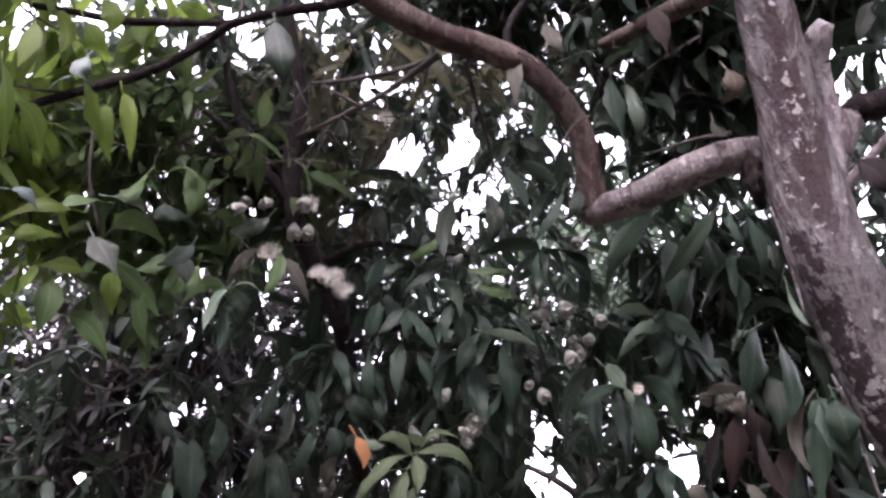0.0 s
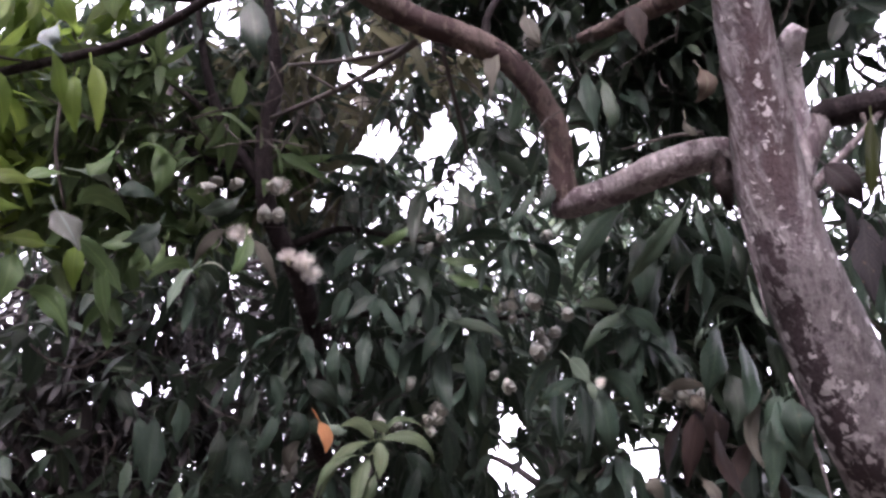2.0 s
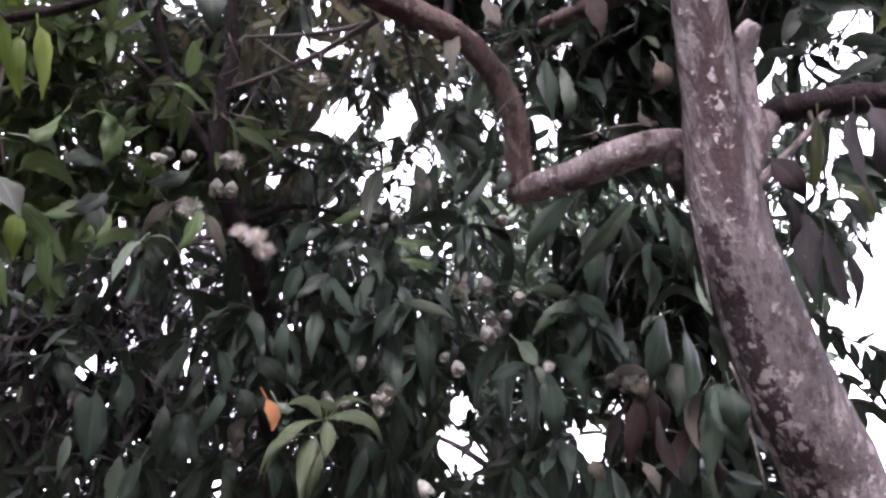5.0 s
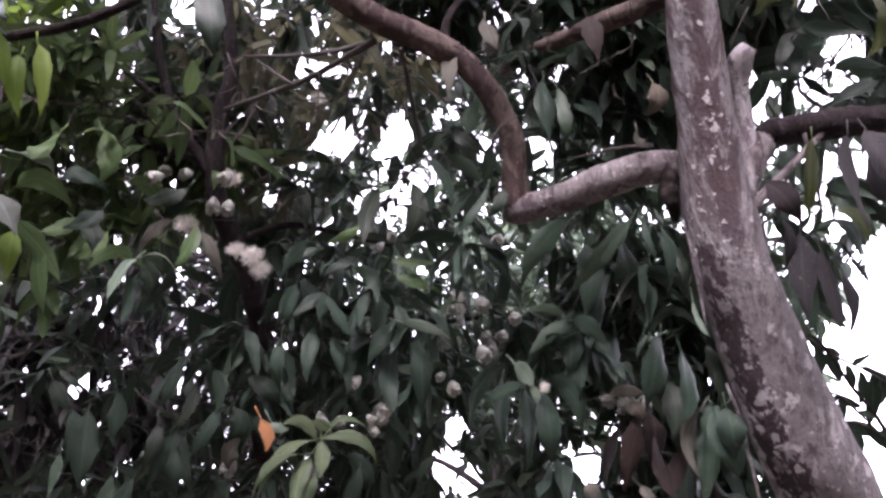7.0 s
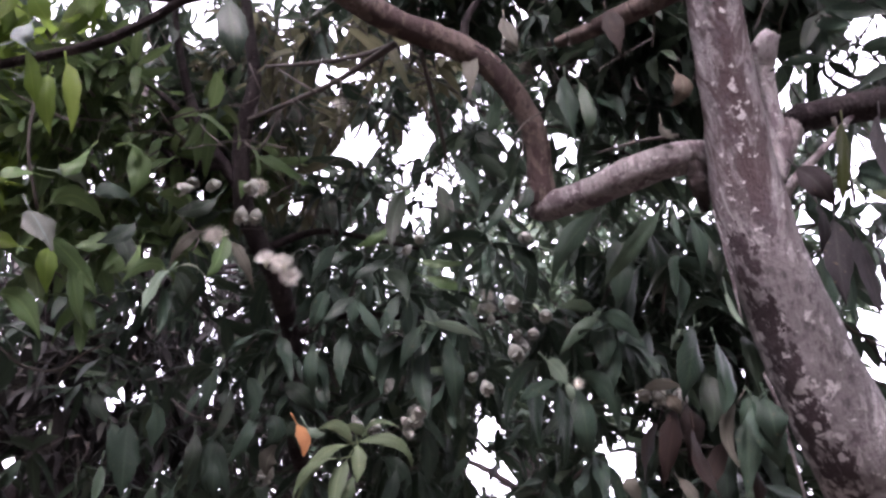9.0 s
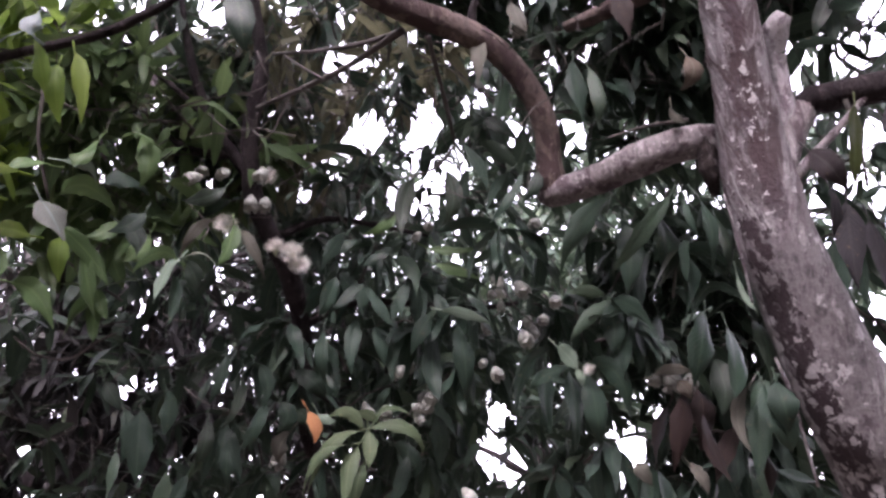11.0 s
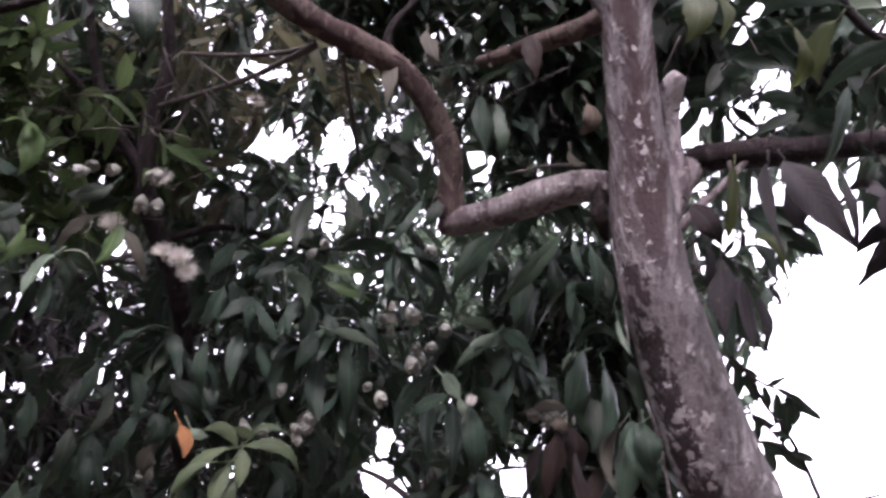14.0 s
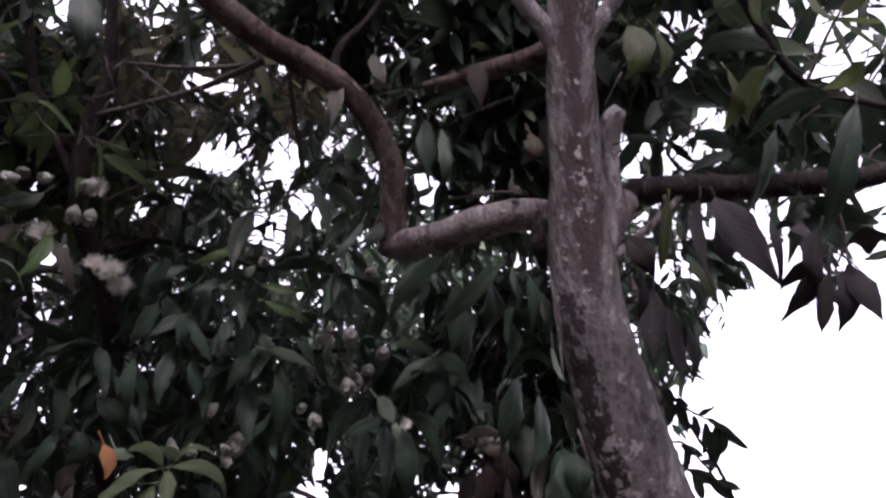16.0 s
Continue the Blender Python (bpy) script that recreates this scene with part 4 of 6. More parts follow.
limb(flower_tree, "branch", [(-0.242, 1.854, 2.205, 0.0133), (-0.145, 1.811, 2.131, 0.0100), (-0.056, 1.779, 2.078, 0.0069)], BARK_DARK, sides=8)
twig(flower_tree, [(-0.950, 1.729, 2.261, 0.0035), (-0.893, 1.750, 2.222, 0.0035), (-0.810, 1.749, 2.214, 0.0035), (-0.742, 1.721, 2.249, 0.0035), (-0.695, 1.706, 2.266, 0.0028)])
twig(flower_tree, [(-0.398, 1.545, 2.703, 0.0044), (-0.345, 1.516, 2.779, 0.0037), (-0.307, 1.479, 2.868, 0.0030)])
for at, s in (((-0.441, 1.579, 2.507), 0.034), ((-0.315, 1.601, 2.459), 0.03), ((-0.271, 1.595, 2.444), 0.034), ((-0.254, 1.619, 2.423), 0.03), ((-0.343, 1.521, 2.623), 0.03),
              ((-0.148, 1.423, 2.826), 0.026), ((0.235, 1.573, 2.363), 0.022), ((0.243, 1.589, 2.337), 0.02), ((0.430, 1.523, 2.120), 0.016)):
    flower(flower_tree, at, s, (luck.uniform(-0.4, 0.6), -1, luck.uniform(-0.2, 0.7)))
for at, s in (((-0.380, 1.532, 2.574), 0.045), ((-0.343, 1.540, 2.575), 0.042), ((-0.518, 1.537, 2.656), 0.04), ((-0.467, 1.538, 2.649), 0.03), ((0.281, 1.543, 2.349), 0.046),
              ((0.375, 1.554, 2.320), 0.04), ((0.316, 1.584, 2.280), 0.034), ((0.356, 1.588, 2.288), 0.03), ((0.297, 1.604, 2.251), 0.045), ((0.325, 1.447, 2.473), 0.035),
              ((0.074, 1.775, 2.160), 0.04), ((0.092, 1.772, 2.182), 0.04), ((0.076, 1.804, 2.134), 0.03), ((0.021, 1.746, 2.230), 0.04), ((-0.082, 1.803, 2.137), 0.03),
              ((0.265, 1.220, 2.906), 0.055), ((0.644, 1.172, 2.715), 0.042), ((0.620, 1.525, 2.133), 0.05), ((0.666, 1.528, 2.122), 0.045), ((0.586, 1.547, 2.121), 0.04),
              ((-0.283, 1.880, 2.041), 0.05), ((0.204, 1.624, 2.288), 0.035)):
    fruit(flower_tree, at, s, (luck.uniform(-0.5, 0.5), luck.uniform(-0.6, 0.2), -1))
# small fruit in loose clusters along the twigs
fruit(flower_tree, (0.224, 1.579, 2.344), 0.030, (luck.uniform(-0.8, 0.8), luck.uniform(-0.8, 0.2), -0.8))
fruit(flower_tree, (0.248, 1.587, 2.323), 0.028, (luck.uniform(-0.8, 0.8), luck.uniform(-0.8, 0.2), -0.8))
fruit(flower_tree, (0.313, 1.602, 2.274), 0.036, (luck.uniform(-0.8, 0.8), luck.uniform(-0.8, 0.2), -0.8))
fruit(flower_tree, (0.353, 1.587, 2.288), 0.034, (luck.uniform(-0.8, 0.8), luck.uniform(-0.8, 0.2), -0.8))
fruit(flower_tree, (0.323, 1.611, 2.251), 0.030, (luck.uniform(-0.8, 0.8), luck.uniform(-0.8, 0.2), -0.8))
fruit(flower_tree, (0.016, 1.669, 2.180), 0.040, (luck.uniform(-0.8, 0.8), luck.uniform(-0.8, 0.2), -0.8))
fruit(flower_tree, (0.065, 1.697, 2.107), 0.036, (luck.uniform(-0.8, 0.8), luck.uniform(-0.8, 0.2), -0.8))
fruit(flower_tree, (0.089, 1.691, 2.120), 0.040, (luck.uniform(-0.8, 0.8), luck.uniform(-0.8, 0.2), -0.8))
fruit(flower_tree, (0.039, 1.701, 2.096), 0.030, (luck.uniform(-0.8, 0.8), luck.uniform(-0.8, 0.2), -0.8))
fruit(flower_tree, (-0.025, 1.702, 2.092), 0.036, (luck.uniform(-0.8, 0.8), luck.uniform(-0.8, 0.2), -0.8))
fruit(flower_tree, (-0.060, 1.703, 2.085), 0.034, (luck.uniform(-0.8, 0.8), luck.uniform(-0.8, 0.2), -0.8))
fruit(flower_tree, (0.235, 1.657, 2.177), 0.040, (luck.uniform(-0.8, 0.8), luck.uniform(-0.8, 0.2), -0.8))
fruit(flower_tree, (0.217, 1.653, 2.192), 0.030, (luck.uniform(-0.8, 0.8), luck.uniform(-0.8, 0.2), -0.8))
fruit(flower_tree, (0.044, 1.708, 2.077), 0.030, (luck.uniform(-0.8, 0.8), luck.uniform(-0.8, 0.2), -0.8))
fruit(flower_tree, (0.162, 1.750, 1.913), 0.045, (luck.uniform(-0.8, 0.8), luck.uniform(-0.8, 0.2), -0.8))
fruit(flower_tree, (0.060, 1.505, 2.488), 0.030, (luck.uniform(-0.8, 0.8), luck.uniform(-0.8, 0.2), -0.8))
fruit(flower_tree, (0.047, 1.517, 2.470), 0.026, (luck.uniform(-0.8, 0.8), luck.uniform(-0.8, 0.2), -0.8))
fruit(flower_tree, (-0.405, 1.401, 2.546), 0.030, (luck.uniform(-0.8, 0.8), luck.uniform(-0.8, 0.2), -0.8))
fruit(flower_tree, (-0.320, 1.414, 2.560), 0.040, (luck.uniform(-0.8, 0.8), luck.uniform(-0.8, 0.2), -0.8))
fruit(flower_tree, (-0.464, 1.396, 2.527), 0.040, (luck.uniform(-0.8, 0.8), luck.uniform(-0.8, 0.2), -0.8))

# ---- the fresh green tree reaching in over the twigs ----
fresh_tree = thing("fresh_leaved_tree", (-2.0, 1.6, 0.0), "slim tree with bright yellow-green hanging leaves and thin twigs", "tree")
limb(fresh_tree, "trunk", [(-2.0, 1.6, -0.05, 0.06), (-1.98, 1.55, 1.2, 0.05), (-1.9, 1.5, 2.4, 0.04), (-1.75, 1.4, 3.3, 0.025)], BARK_DARK, sides=12)
limb(fresh_tree, "branch", [(-1.93, 1.52, 2.1, 0.015), (-1.220, 1.294, 2.720, 0.0121), (-1.001, 1.248, 2.700, 0.0111), (-0.847, 1.214, 2.715, 0.0110), (-0.679, 1.188, 2.755, 0.0110), (-0.562, 1.156, 2.805, 0.0110), (-0.484, 1.128, 2.848, 0.0110), (-0.368, 1.112, 2.872, 0.0117),
     (-0.210, 1.085, 2.877, 0.0128), (-0.031, 1.043, 2.942, 0.0128)], BARK_DARK, sides=9, step=0.02)
twig(fresh_tree, [(-0.949, 1.118, 2.900, 0.0074), (-0.831, 1.129, 2.883, 0.0084), (-0.739, 1.138, 2.869, 0.0092), (-0.618, 1.133, 2.859, 0.0094), (-0.484, 1.128, 2.848, 0.0100)], "", BARK_DARK)
twig(fresh_tree, [(-0.575, 1.090, 2.944, 0.0059), (-0.539, 1.112, 2.891, 0.0059), (-0.504, 1.126, 2.851, 0.0058)])
twig(fresh_tree, [(-0.788, 1.202, 2.697, 0.0045), (-0.773, 1.215, 2.603, 0.0037), (-0.772, 1.254, 2.507, 0.0037), (-0.760, 1.294, 2.445, 0.0037), (-0.748, 1.324, 2.398, 0.0031)])
twig(fresh_tree, [(-1.028, 1.214, 2.751, 0.0039), (-0.949, 1.224, 2.737, 0.0039), (-0.865, 1.221, 2.722, 0.0033)])
twig(fresh_tree, [(-0.471, 1.128, 2.848, 0.0052), (-0.451, 1.082, 2.955, 0.0039)])

# ---- leaves that can be told apart ----
# long leaves hanging under the elbowed limb
blade(near_tree, (0.559, 1.222, 2.387), (0.483, 1.228, 2.289), (0.427, 1.297, 2.227), 0.047, LEAF, "m")
blade(near_tree, (0.441, 1.257, 2.400), (0.367, 1.260, 2.323), (0.336, 1.318, 2.250), 0.057, LEAF, "d")
blade(near_tree, (0.593, 1.182, 2.365), (0.601, 1.159, 2.267), (0.605, 1.210, 2.196), 0.041, LEAF, "d")
blade(near_tree, (0.647, 1.221, 2.329), (0.651, 1.205, 2.249), (0.652, 1.250, 2.211), 0.035, LEAF, "d")
blade(near_tree, (0.583, 1.215, 2.380), (0.583, 1.205, 2.317), (0.604, 1.222, 2.284), 0.022, LEAF, "d")
blade(near_tree, (0.258, 1.259, 2.461), (0.224, 1.251, 2.385), (0.185, 1.300, 2.353), 0.030, LEAF, "m")
blade(near_tree, (0.229, 1.262, 2.464), (0.196, 1.257, 2.416), (0.177, 1.258, 2.356), 0.027, LEAF, "d")
blade(near_tree, (0.310, 1.327, 2.525), (0.297, 1.322, 2.473), (0.269, 1.340, 2.441), 0.037, LEAF, "d")
blade(near_tree, (0.569, 1.354, 2.450), (0.582, 1.329, 2.330), (0.577, 1.397, 2.270), 0.080, LEAF, "d")
blade(near_tree, (0.517, 1.406, 2.440), (0.515, 1.388, 2.330), (0.508, 1.431, 2.257), 0.071, LEAF, "d")
blade(near_tree, (0.654, 1.370, 2.391), (0.628, 1.364, 2.311), (0.648, 1.411, 2.237), 0.059, LEAF, "d")
blade(near_tree, (0.590, 1.460, 2.393), (0.553, 1.457, 2.312), (0.549, 1.462, 2.227), 0.056, LEAF, "d")
blade(near_tree, (0.599, 1.306, 2.161), (0.641, 1.273, 2.204), (0.704, 1.262, 2.140), 0.027, LEAF, "d")
blade(near_tree, (0.665, 1.228, 2.201), (0.665, 1.218, 2.149), (0.682, 1.216, 2.116), 0.018, LEAF_GREY, "m")
blade(near_tree, (0.619, 1.330, 2.168), (0.591, 1.335, 2.151), (0.582, 1.351, 2.121), 0.017, LEAF_GREY, "m")
# dark broad leaves between the fork and the lower trunk
blade(near_tree, (0.622, 1.309, 2.159), (0.596, 1.303, 2.077), (0.583, 1.342, 2.010), 0.080, LEAF, "d")
blade(near_tree, (0.652, 1.290, 2.120), (0.647, 1.275, 2.035), (0.631, 1.280, 1.966), 0.075, LEAF, "d")
blade(near_tree, (0.715, 1.297, 2.140), (0.718, 1.278, 2.077), (0.714, 1.291, 1.999), 0.059, LEAF, "d")
blade(near_tree, (0.648, 1.368, 2.085), (0.651, 1.353, 2.018), (0.642, 1.368, 1.964), 0.062, LEAF, "d")
blade(near_tree, (0.693, 1.232, 1.983), (0.690, 1.222, 1.933), (0.704, 1.252, 1.896), 0.064, LEAF, "m")
blade(near_tree, (0.687, 1.269, 1.990), (0.693, 1.249, 1.918), (0.717, 1.281, 1.866), 0.081, LEAF, "d")
blade(near_tree, (0.680, 1.315, 2.004), (0.645, 1.316, 1.945), (0.658, 1.316, 1.877), 0.043, LEAF_DRY, "d")
blade(near_tree, (0.706, 1.278, 2.001), (0.681, 1.284, 1.983), (0.673, 1.309, 1.956), 0.031, LEAF, "m")
blade(near_tree, (0.706, 1.345, 1.983), (0.690, 1.335, 1.911), (0.675, 1.348, 1.839), 0.058, LEAF, "d")
blade(near_tree, (0.609, 1.437, 2.041), (0.578, 1.430, 1.954), (0.566, 1.475, 1.883), 0.054, LEAF_DARK_BROWN, "d")
blade(near_tree, (0.626, 1.416, 1.985), (0.624, 1.400, 1.904), (0.647, 1.394, 1.842), 0.060, LEAF_DARK_BROWN, "d")
blade(near_tree, (0.690, 1.418, 1.963), (0.655, 1.419, 1.906), (0.627, 1.428, 1.849), 0.044, LEAF_DARK_BROWN, "m")
blade(near_tree, (0.643, 1.463, 2.057), (0.641, 1.448, 1.990), (0.638, 1.496, 1.931), 0.062, LEAF_DARK_BROWN, "d")
blade(near_tree, (0.594, 1.514, 2.034), (0.560, 1.510, 1.968), (0.547, 1.524, 1.899), 0.052, LEAF_DARK_BROWN, "d")
blade(near_tree, (0.539, 1.419, 2.068), (0.572, 1.397, 2.072), (0.615, 1.385, 2.060), 0.032, LEAF_DRY, "d")
blade(near_tree, (0.583, 1.419, 2.055), (0.595, 1.408, 2.035), (0.610, 1.422, 2.014), 0.037, LEAF_DRY, "d")
blade(near_tree, (0.519, 1.553, 1.923), (0.526, 1.543, 1.897), (0.548, 1.557, 1.874), 0.044, LEAF_DRY, "d")
blade(near_tree, (0.598, 1.466, 1.898), (0.613, 1.451, 1.866), (0.621, 1.455, 1.829), 0.032, LEAF_DRY, "d")
blade(near_tree, (0.713, 1.369, 1.900), (0.708, 1.357, 1.843), (0.711, 1.402, 1.800), 0.043, LEAF_DARK_BROWN, "d")
# the low rosettes in front of the crown
blade(near_tree, (0.349, 1.530, 2.173), (0.279, 1.523, 2.109), (0.266, 1.561, 1.997), 0.050, LEAF, "d")
blade(near_tree, (0.382, 1.520, 2.127), (0.324, 1.522, 2.100), (0.296, 1.552, 2.078), 0.034, LEAF, "m")
blade(near_tree, (0.358, 1.499, 2.163), (0.377, 1.487, 2.135), (0.396, 1.486, 2.099), 0.049, LEAF_GREY, "d")
blade(near_tree, (0.399, 1.509, 2.116), (0.404, 1.503, 2.093), (0.410, 1.517, 2.074), 0.028, LEAF_GREY, "m")
blade(near_tree, (0.395, 1.569, 2.134), (0.397, 1.549, 2.042), (0.395, 1.596, 1.955), 0.072, LEAF, "d")
blade(near_tree, (0.436, 1.562, 2.128), (0.441, 1.543, 2.033), (0.454, 1.599, 1.971), 0.067, LEAF, "d")
blade(near_tree, (0.430, 1.546, 2.143), (0.489, 1.511, 2.103), (0.518, 1.557, 2.012), 0.058, LEAF, "d")
blade(near_tree, (0.351, 1.611, 2.165), (0.340, 1.596, 2.075), (0.348, 1.609, 2.000), 0.063, LEAF, "d")
blade(near_tree, (0.471, 1.456, 2.261), (0.421, 1.456, 2.215), (0.378, 1.483, 2.163), 0.037, LEAF, "m")
blade(near_tree, (0.481, 1.453, 2.260), (0.520, 1.428, 2.229), (0.551, 1.422, 2.172), 0.047, LEAF, "d")
blade(near_tree, (0.482, 1.492, 2.274), (0.485, 1.478, 2.202), (0.473, 1.487, 2.141), 0.072, LEAF, "d")
blade(near_tree, (0.473, 1.470, 2.277), (0.428, 1.473, 2.293), (0.384, 1.485, 2.290), 0.034, LEAF, "d")
blade(near_tree, (0.542, 1.528, 2.258), (0.556, 1.509, 2.178), (0.542, 1.527, 2.115), 0.063, LEAF, "d")
blade(near_tree, (0.610, 1.525, 2.261), (0.599, 1.516, 2.184), (0.590, 1.547, 2.139), 0.056, LEAF, "d")
blade(near_tree, (0.255, 1.501, 2.470), (0.232, 1.490, 2.397), (0.199, 1.492, 2.318), 0.061, LEAF, "d")
blade(near_tree, (0.280, 1.481, 2.493), (0.316, 1.460, 2.417), (0.353, 1.487, 2.358), 0.056, LEAF, "d")
blade(near_tree, (0.214, 1.516, 2.492), (0.229, 1.498, 2.401), (0.226, 1.515, 2.318), 0.042, LEAF, "d")
# bluish whorls in the middle of the flowering tree
blade(flower_tree, (-0.084, 1.563, 2.348), (-0.121, 1.549, 2.302), (-0.159, 1.556, 2.263), 0.038, LEAF, "m")
blade(flower_tree, (-0.078, 1.567, 2.341), (-0.086, 1.557, 2.287), (-0.079, 1.584, 2.247), 0.036, LEAF, "b")
blade(flower_tree, (-0.076, 1.567, 2.341), (-0.043, 1.557, 2.277), (-0.006, 1.578, 2.234), 0.038, LEAF, "m")
blade(flower_tree, (-0.099, 1.602, 2.271), (-0.107, 1.587, 2.195), (-0.104, 1.601, 2.126), 0.044, LEAF, "d")
blade(flower_tree, (-0.055, 1.612, 2.256), (-0.038, 1.603, 2.206), (-0.028, 1.619, 2.159), 0.044, LEAF, "m")
blade(flower_tree, (0.080, 1.598, 2.286), (0.053, 1.587, 2.234), (0.030, 1.615, 2.184), 0.049, LEAF, "m")
blade(flower_tree, (0.103, 1.566, 2.281), (0.161, 1.550, 2.264), (0.220, 1.544, 2.234), 0.032, LEAF_GREY, "d")
blade(flower_tree, (0.147, 1.631, 2.279), (0.159, 1.610, 2.174), (0.168, 1.679, 2.086), 0.061, LEAF, "d")
blade(flower_tree, (0.094, 1.656, 2.257), (0.084, 1.639, 2.160), (0.106, 1.636, 2.074), 0.062, LEAF, "d")
blade(flower_tree, (-0.015, 1.521, 2.426), (-0.056, 1.509, 2.390), (-0.099, 1.533, 2.367), 0.036, LEAF, "m")
blade(flower_tree, (-0.054, 1.429, 2.560), (-0.076, 1.419, 2.515), (-0.102, 1.440, 2.498), 0.022, LEAF, "b")
blade(flower_tree, (0.027, 1.428, 2.565), (0.003, 1.412, 2.477), (0.002, 1.410, 2.377), 0.055, LEAF, "d")
blade(flower_tree, (0.102, 1.413, 2.581), (0.120, 1.398, 2.486), (0.096, 1.437, 2.434), 0.052, LEAF, "d")
blade(flower_tree, (-0.163, 1.525, 2.401), (-0.133, 1.521, 2.429), (-0.095, 1.534, 2.452), 0.041, LEAF, "m")
blade(flower_tree, (-0.153, 1.553, 2.355), (-0.165, 1.540, 2.294), (-0.186, 1.559, 2.244), 0.047, LEAF, "d")
blade(flower_tree, (-0.016, 1.535, 2.403), (0.027, 1.525, 2.366), (0.041, 1.524, 2.301), 0.047, LEAF, "d")
blade(flower_tree, (0.022, 1.561, 2.358), (0.005, 1.552, 2.302), (0.009, 1.552, 2.249), 0.038, LEAF, "m")
blade(flower_tree, (0.009, 1.657, 2.282), (-0.011, 1.642, 2.213), (-0.010, 1.649, 2.130), 0.056, LEAF, "d")
blade(flower_tree, (0.086, 1.601, 2.345), (0.109, 1.589, 2.287), (0.120, 1.625, 2.244), 0.042, LEAF, "m")
blade(flower_tree, (0.064, 1.521, 2.427), (0.129, 1.506, 2.410), (0.183, 1.507, 2.422), 0.033, LEAF_SIDE, "m")
blade(flower_tree, (0.080, 1.540, 2.395), (0.137, 1.525, 2.372), (0.195, 1.551, 2.359), 0.044, LEAF_SIDE, "m")
blade(flower_tree, (-0.010, 1.476, 2.496), (-0.047, 1.465, 2.444), (-0.093, 1.495, 2.442), 0.030, LEAF_SIDE, "d")
blade(flower_tree, (-0.176, 1.606, 2.245), (-0.176, 1.592, 2.167), (-0.163, 1.639, 2.117), 0.041, LEAF, "d")
blade(flower_tree, (-0.134, 1.502, 2.444), (-0.160, 1.487, 2.393), (-0.186, 1.496, 2.332), 0.044, LEAF, "d")
blade(flower_tree, (0.159, 1.409, 2.581), (0.140, 1.399, 2.505), (0.148, 1.411, 2.447), 0.041, LEAF, "m")
# young rosette low in the crown
blade(flower_tree, (-0.052, 1.677, 2.038), (-0.005, 1.665, 2.072), (0.074, 1.688, 2.035), 0.033, LEAF_YOUNG, "b")
blade(flower_tree, (-0.059, 1.680, 2.028), (0.027, 1.667, 2.026), (0.068, 1.705, 1.978), 0.037, LEAF_YOUNG, "m")
blade(flower_tree, (-0.061, 1.681, 2.023), (-0.055, 1.672, 1.976), (-0.057, 1.674, 1.931), 0.041, LEAF_YOUNG, "b")
blade(flower_tree, (-0.074, 1.680, 2.025), (-0.113, 1.668, 2.062), (-0.163, 1.687, 2.052), 0.035, LEAF_YOUNG, "m")
blade(flower_tree, (-0.087, 1.680, 2.020), (-0.146, 1.656, 1.977), (-0.191, 1.704, 1.888), 0.041, LEAF_YOUNG, "m")
blade(flower_tree, (-0.098, 1.669, 1.986), (-0.169, 1.644, 1.950), (-0.201, 1.695, 1.866), 0.038, LEAF_YOUNG, "b")
blade(flower_tree, (-0.084, 1.690, 1.990), (-0.102, 1.671, 1.927), (-0.101, 1.670, 1.833), 0.049, LEAF_YOUNG, "m")
blade(flower_tree, (-0.068, 1.701, 1.955), (-0.081, 1.685, 1.894), (-0.084, 1.733, 1.831), 0.043, LEAF_YOUNG, "b")
blade(flower_tree, (-0.039, 1.676, 2.042), (-0.067, 1.669, 2.058), (-0.096, 1.668, 2.060), 0.030, LEAF_YOUNG, "d")
blade(flower_tree, (-0.200, 1.656, 2.059), (-0.180, 1.651, 2.023), (-0.180, 1.659, 1.985), 0.046, LEAF_ORANGE, "b")
blade(flower_tree, (-0.177, 1.661, 2.054), (-0.157, 1.659, 2.040), (-0.135, 1.671, 2.043), 0.030, LEAF_GREY, "m")
# broad leaves left of the young rosette
blade(flower_tree, (-0.249, 1.712, 2.181), (-0.201, 1.707, 2.149), (-0.170, 1.747, 2.118), 0.063, LEAF, "m")
blade(flower_tree, (-0.278, 1.734, 2.107), (-0.258, 1.730, 2.067), (-0.282, 1.734, 2.032), 0.060, LEAF, "m")
blade(flower_tree, (-0.316, 1.730, 2.100), (-0.329, 1.713, 2.041), (-0.362, 1.751, 1.990), 0.054, LEAF, "m")
blade(flower_tree, (-0.237, 1.747, 2.091), (-0.214, 1.743, 2.066), (-0.200, 1.758, 2.032), 0.043, LEAF, "m")
blade(flower_tree, (-0.582, 1.670, 2.056), (-0.566, 1.656, 1.970), (-0.561, 1.677, 1.890), 0.075, LEAF, "m")
blade(flower_tree, (-0.628, 1.694, 2.067), (-0.601, 1.689, 2.004), (-0.614, 1.699, 1.942), 0.050, LEAF, "m")
blade(flower_tree, (-0.612, 1.656, 1.958), (-0.605, 1.644, 1.904), (-0.608, 1.650, 1.849), 0.034, LEAF, "b")
blade(flower_tree, (-0.695, 1.709, 2.141), (-0.669, 1.710, 2.106), (-0.645, 1.720, 2.073), 0.045, LEAF, "m")
blade(flower_tree, (-0.687, 1.702, 2.167), (-0.651, 1.705, 2.142), (-0.608, 1.726, 2.119), 0.021, LEAF, "m")
blade(flower_tree, (-0.440, 1.717, 2.053), (-0.434, 1.704, 1.991), (-0.457, 1.731, 1.941), 0.043, LEAF, "d")
blade(flower_tree, (-0.389, 1.741, 2.018), (-0.383, 1.727, 1.948), (-0.378, 1.781, 1.896), 0.037, LEAF, "d")
blade(flower_tree, (-0.516, 1.728, 1.935), (-0.514, 1.714, 1.877), (-0.507, 1.722, 1.813), 0.049, LEAF, "d")
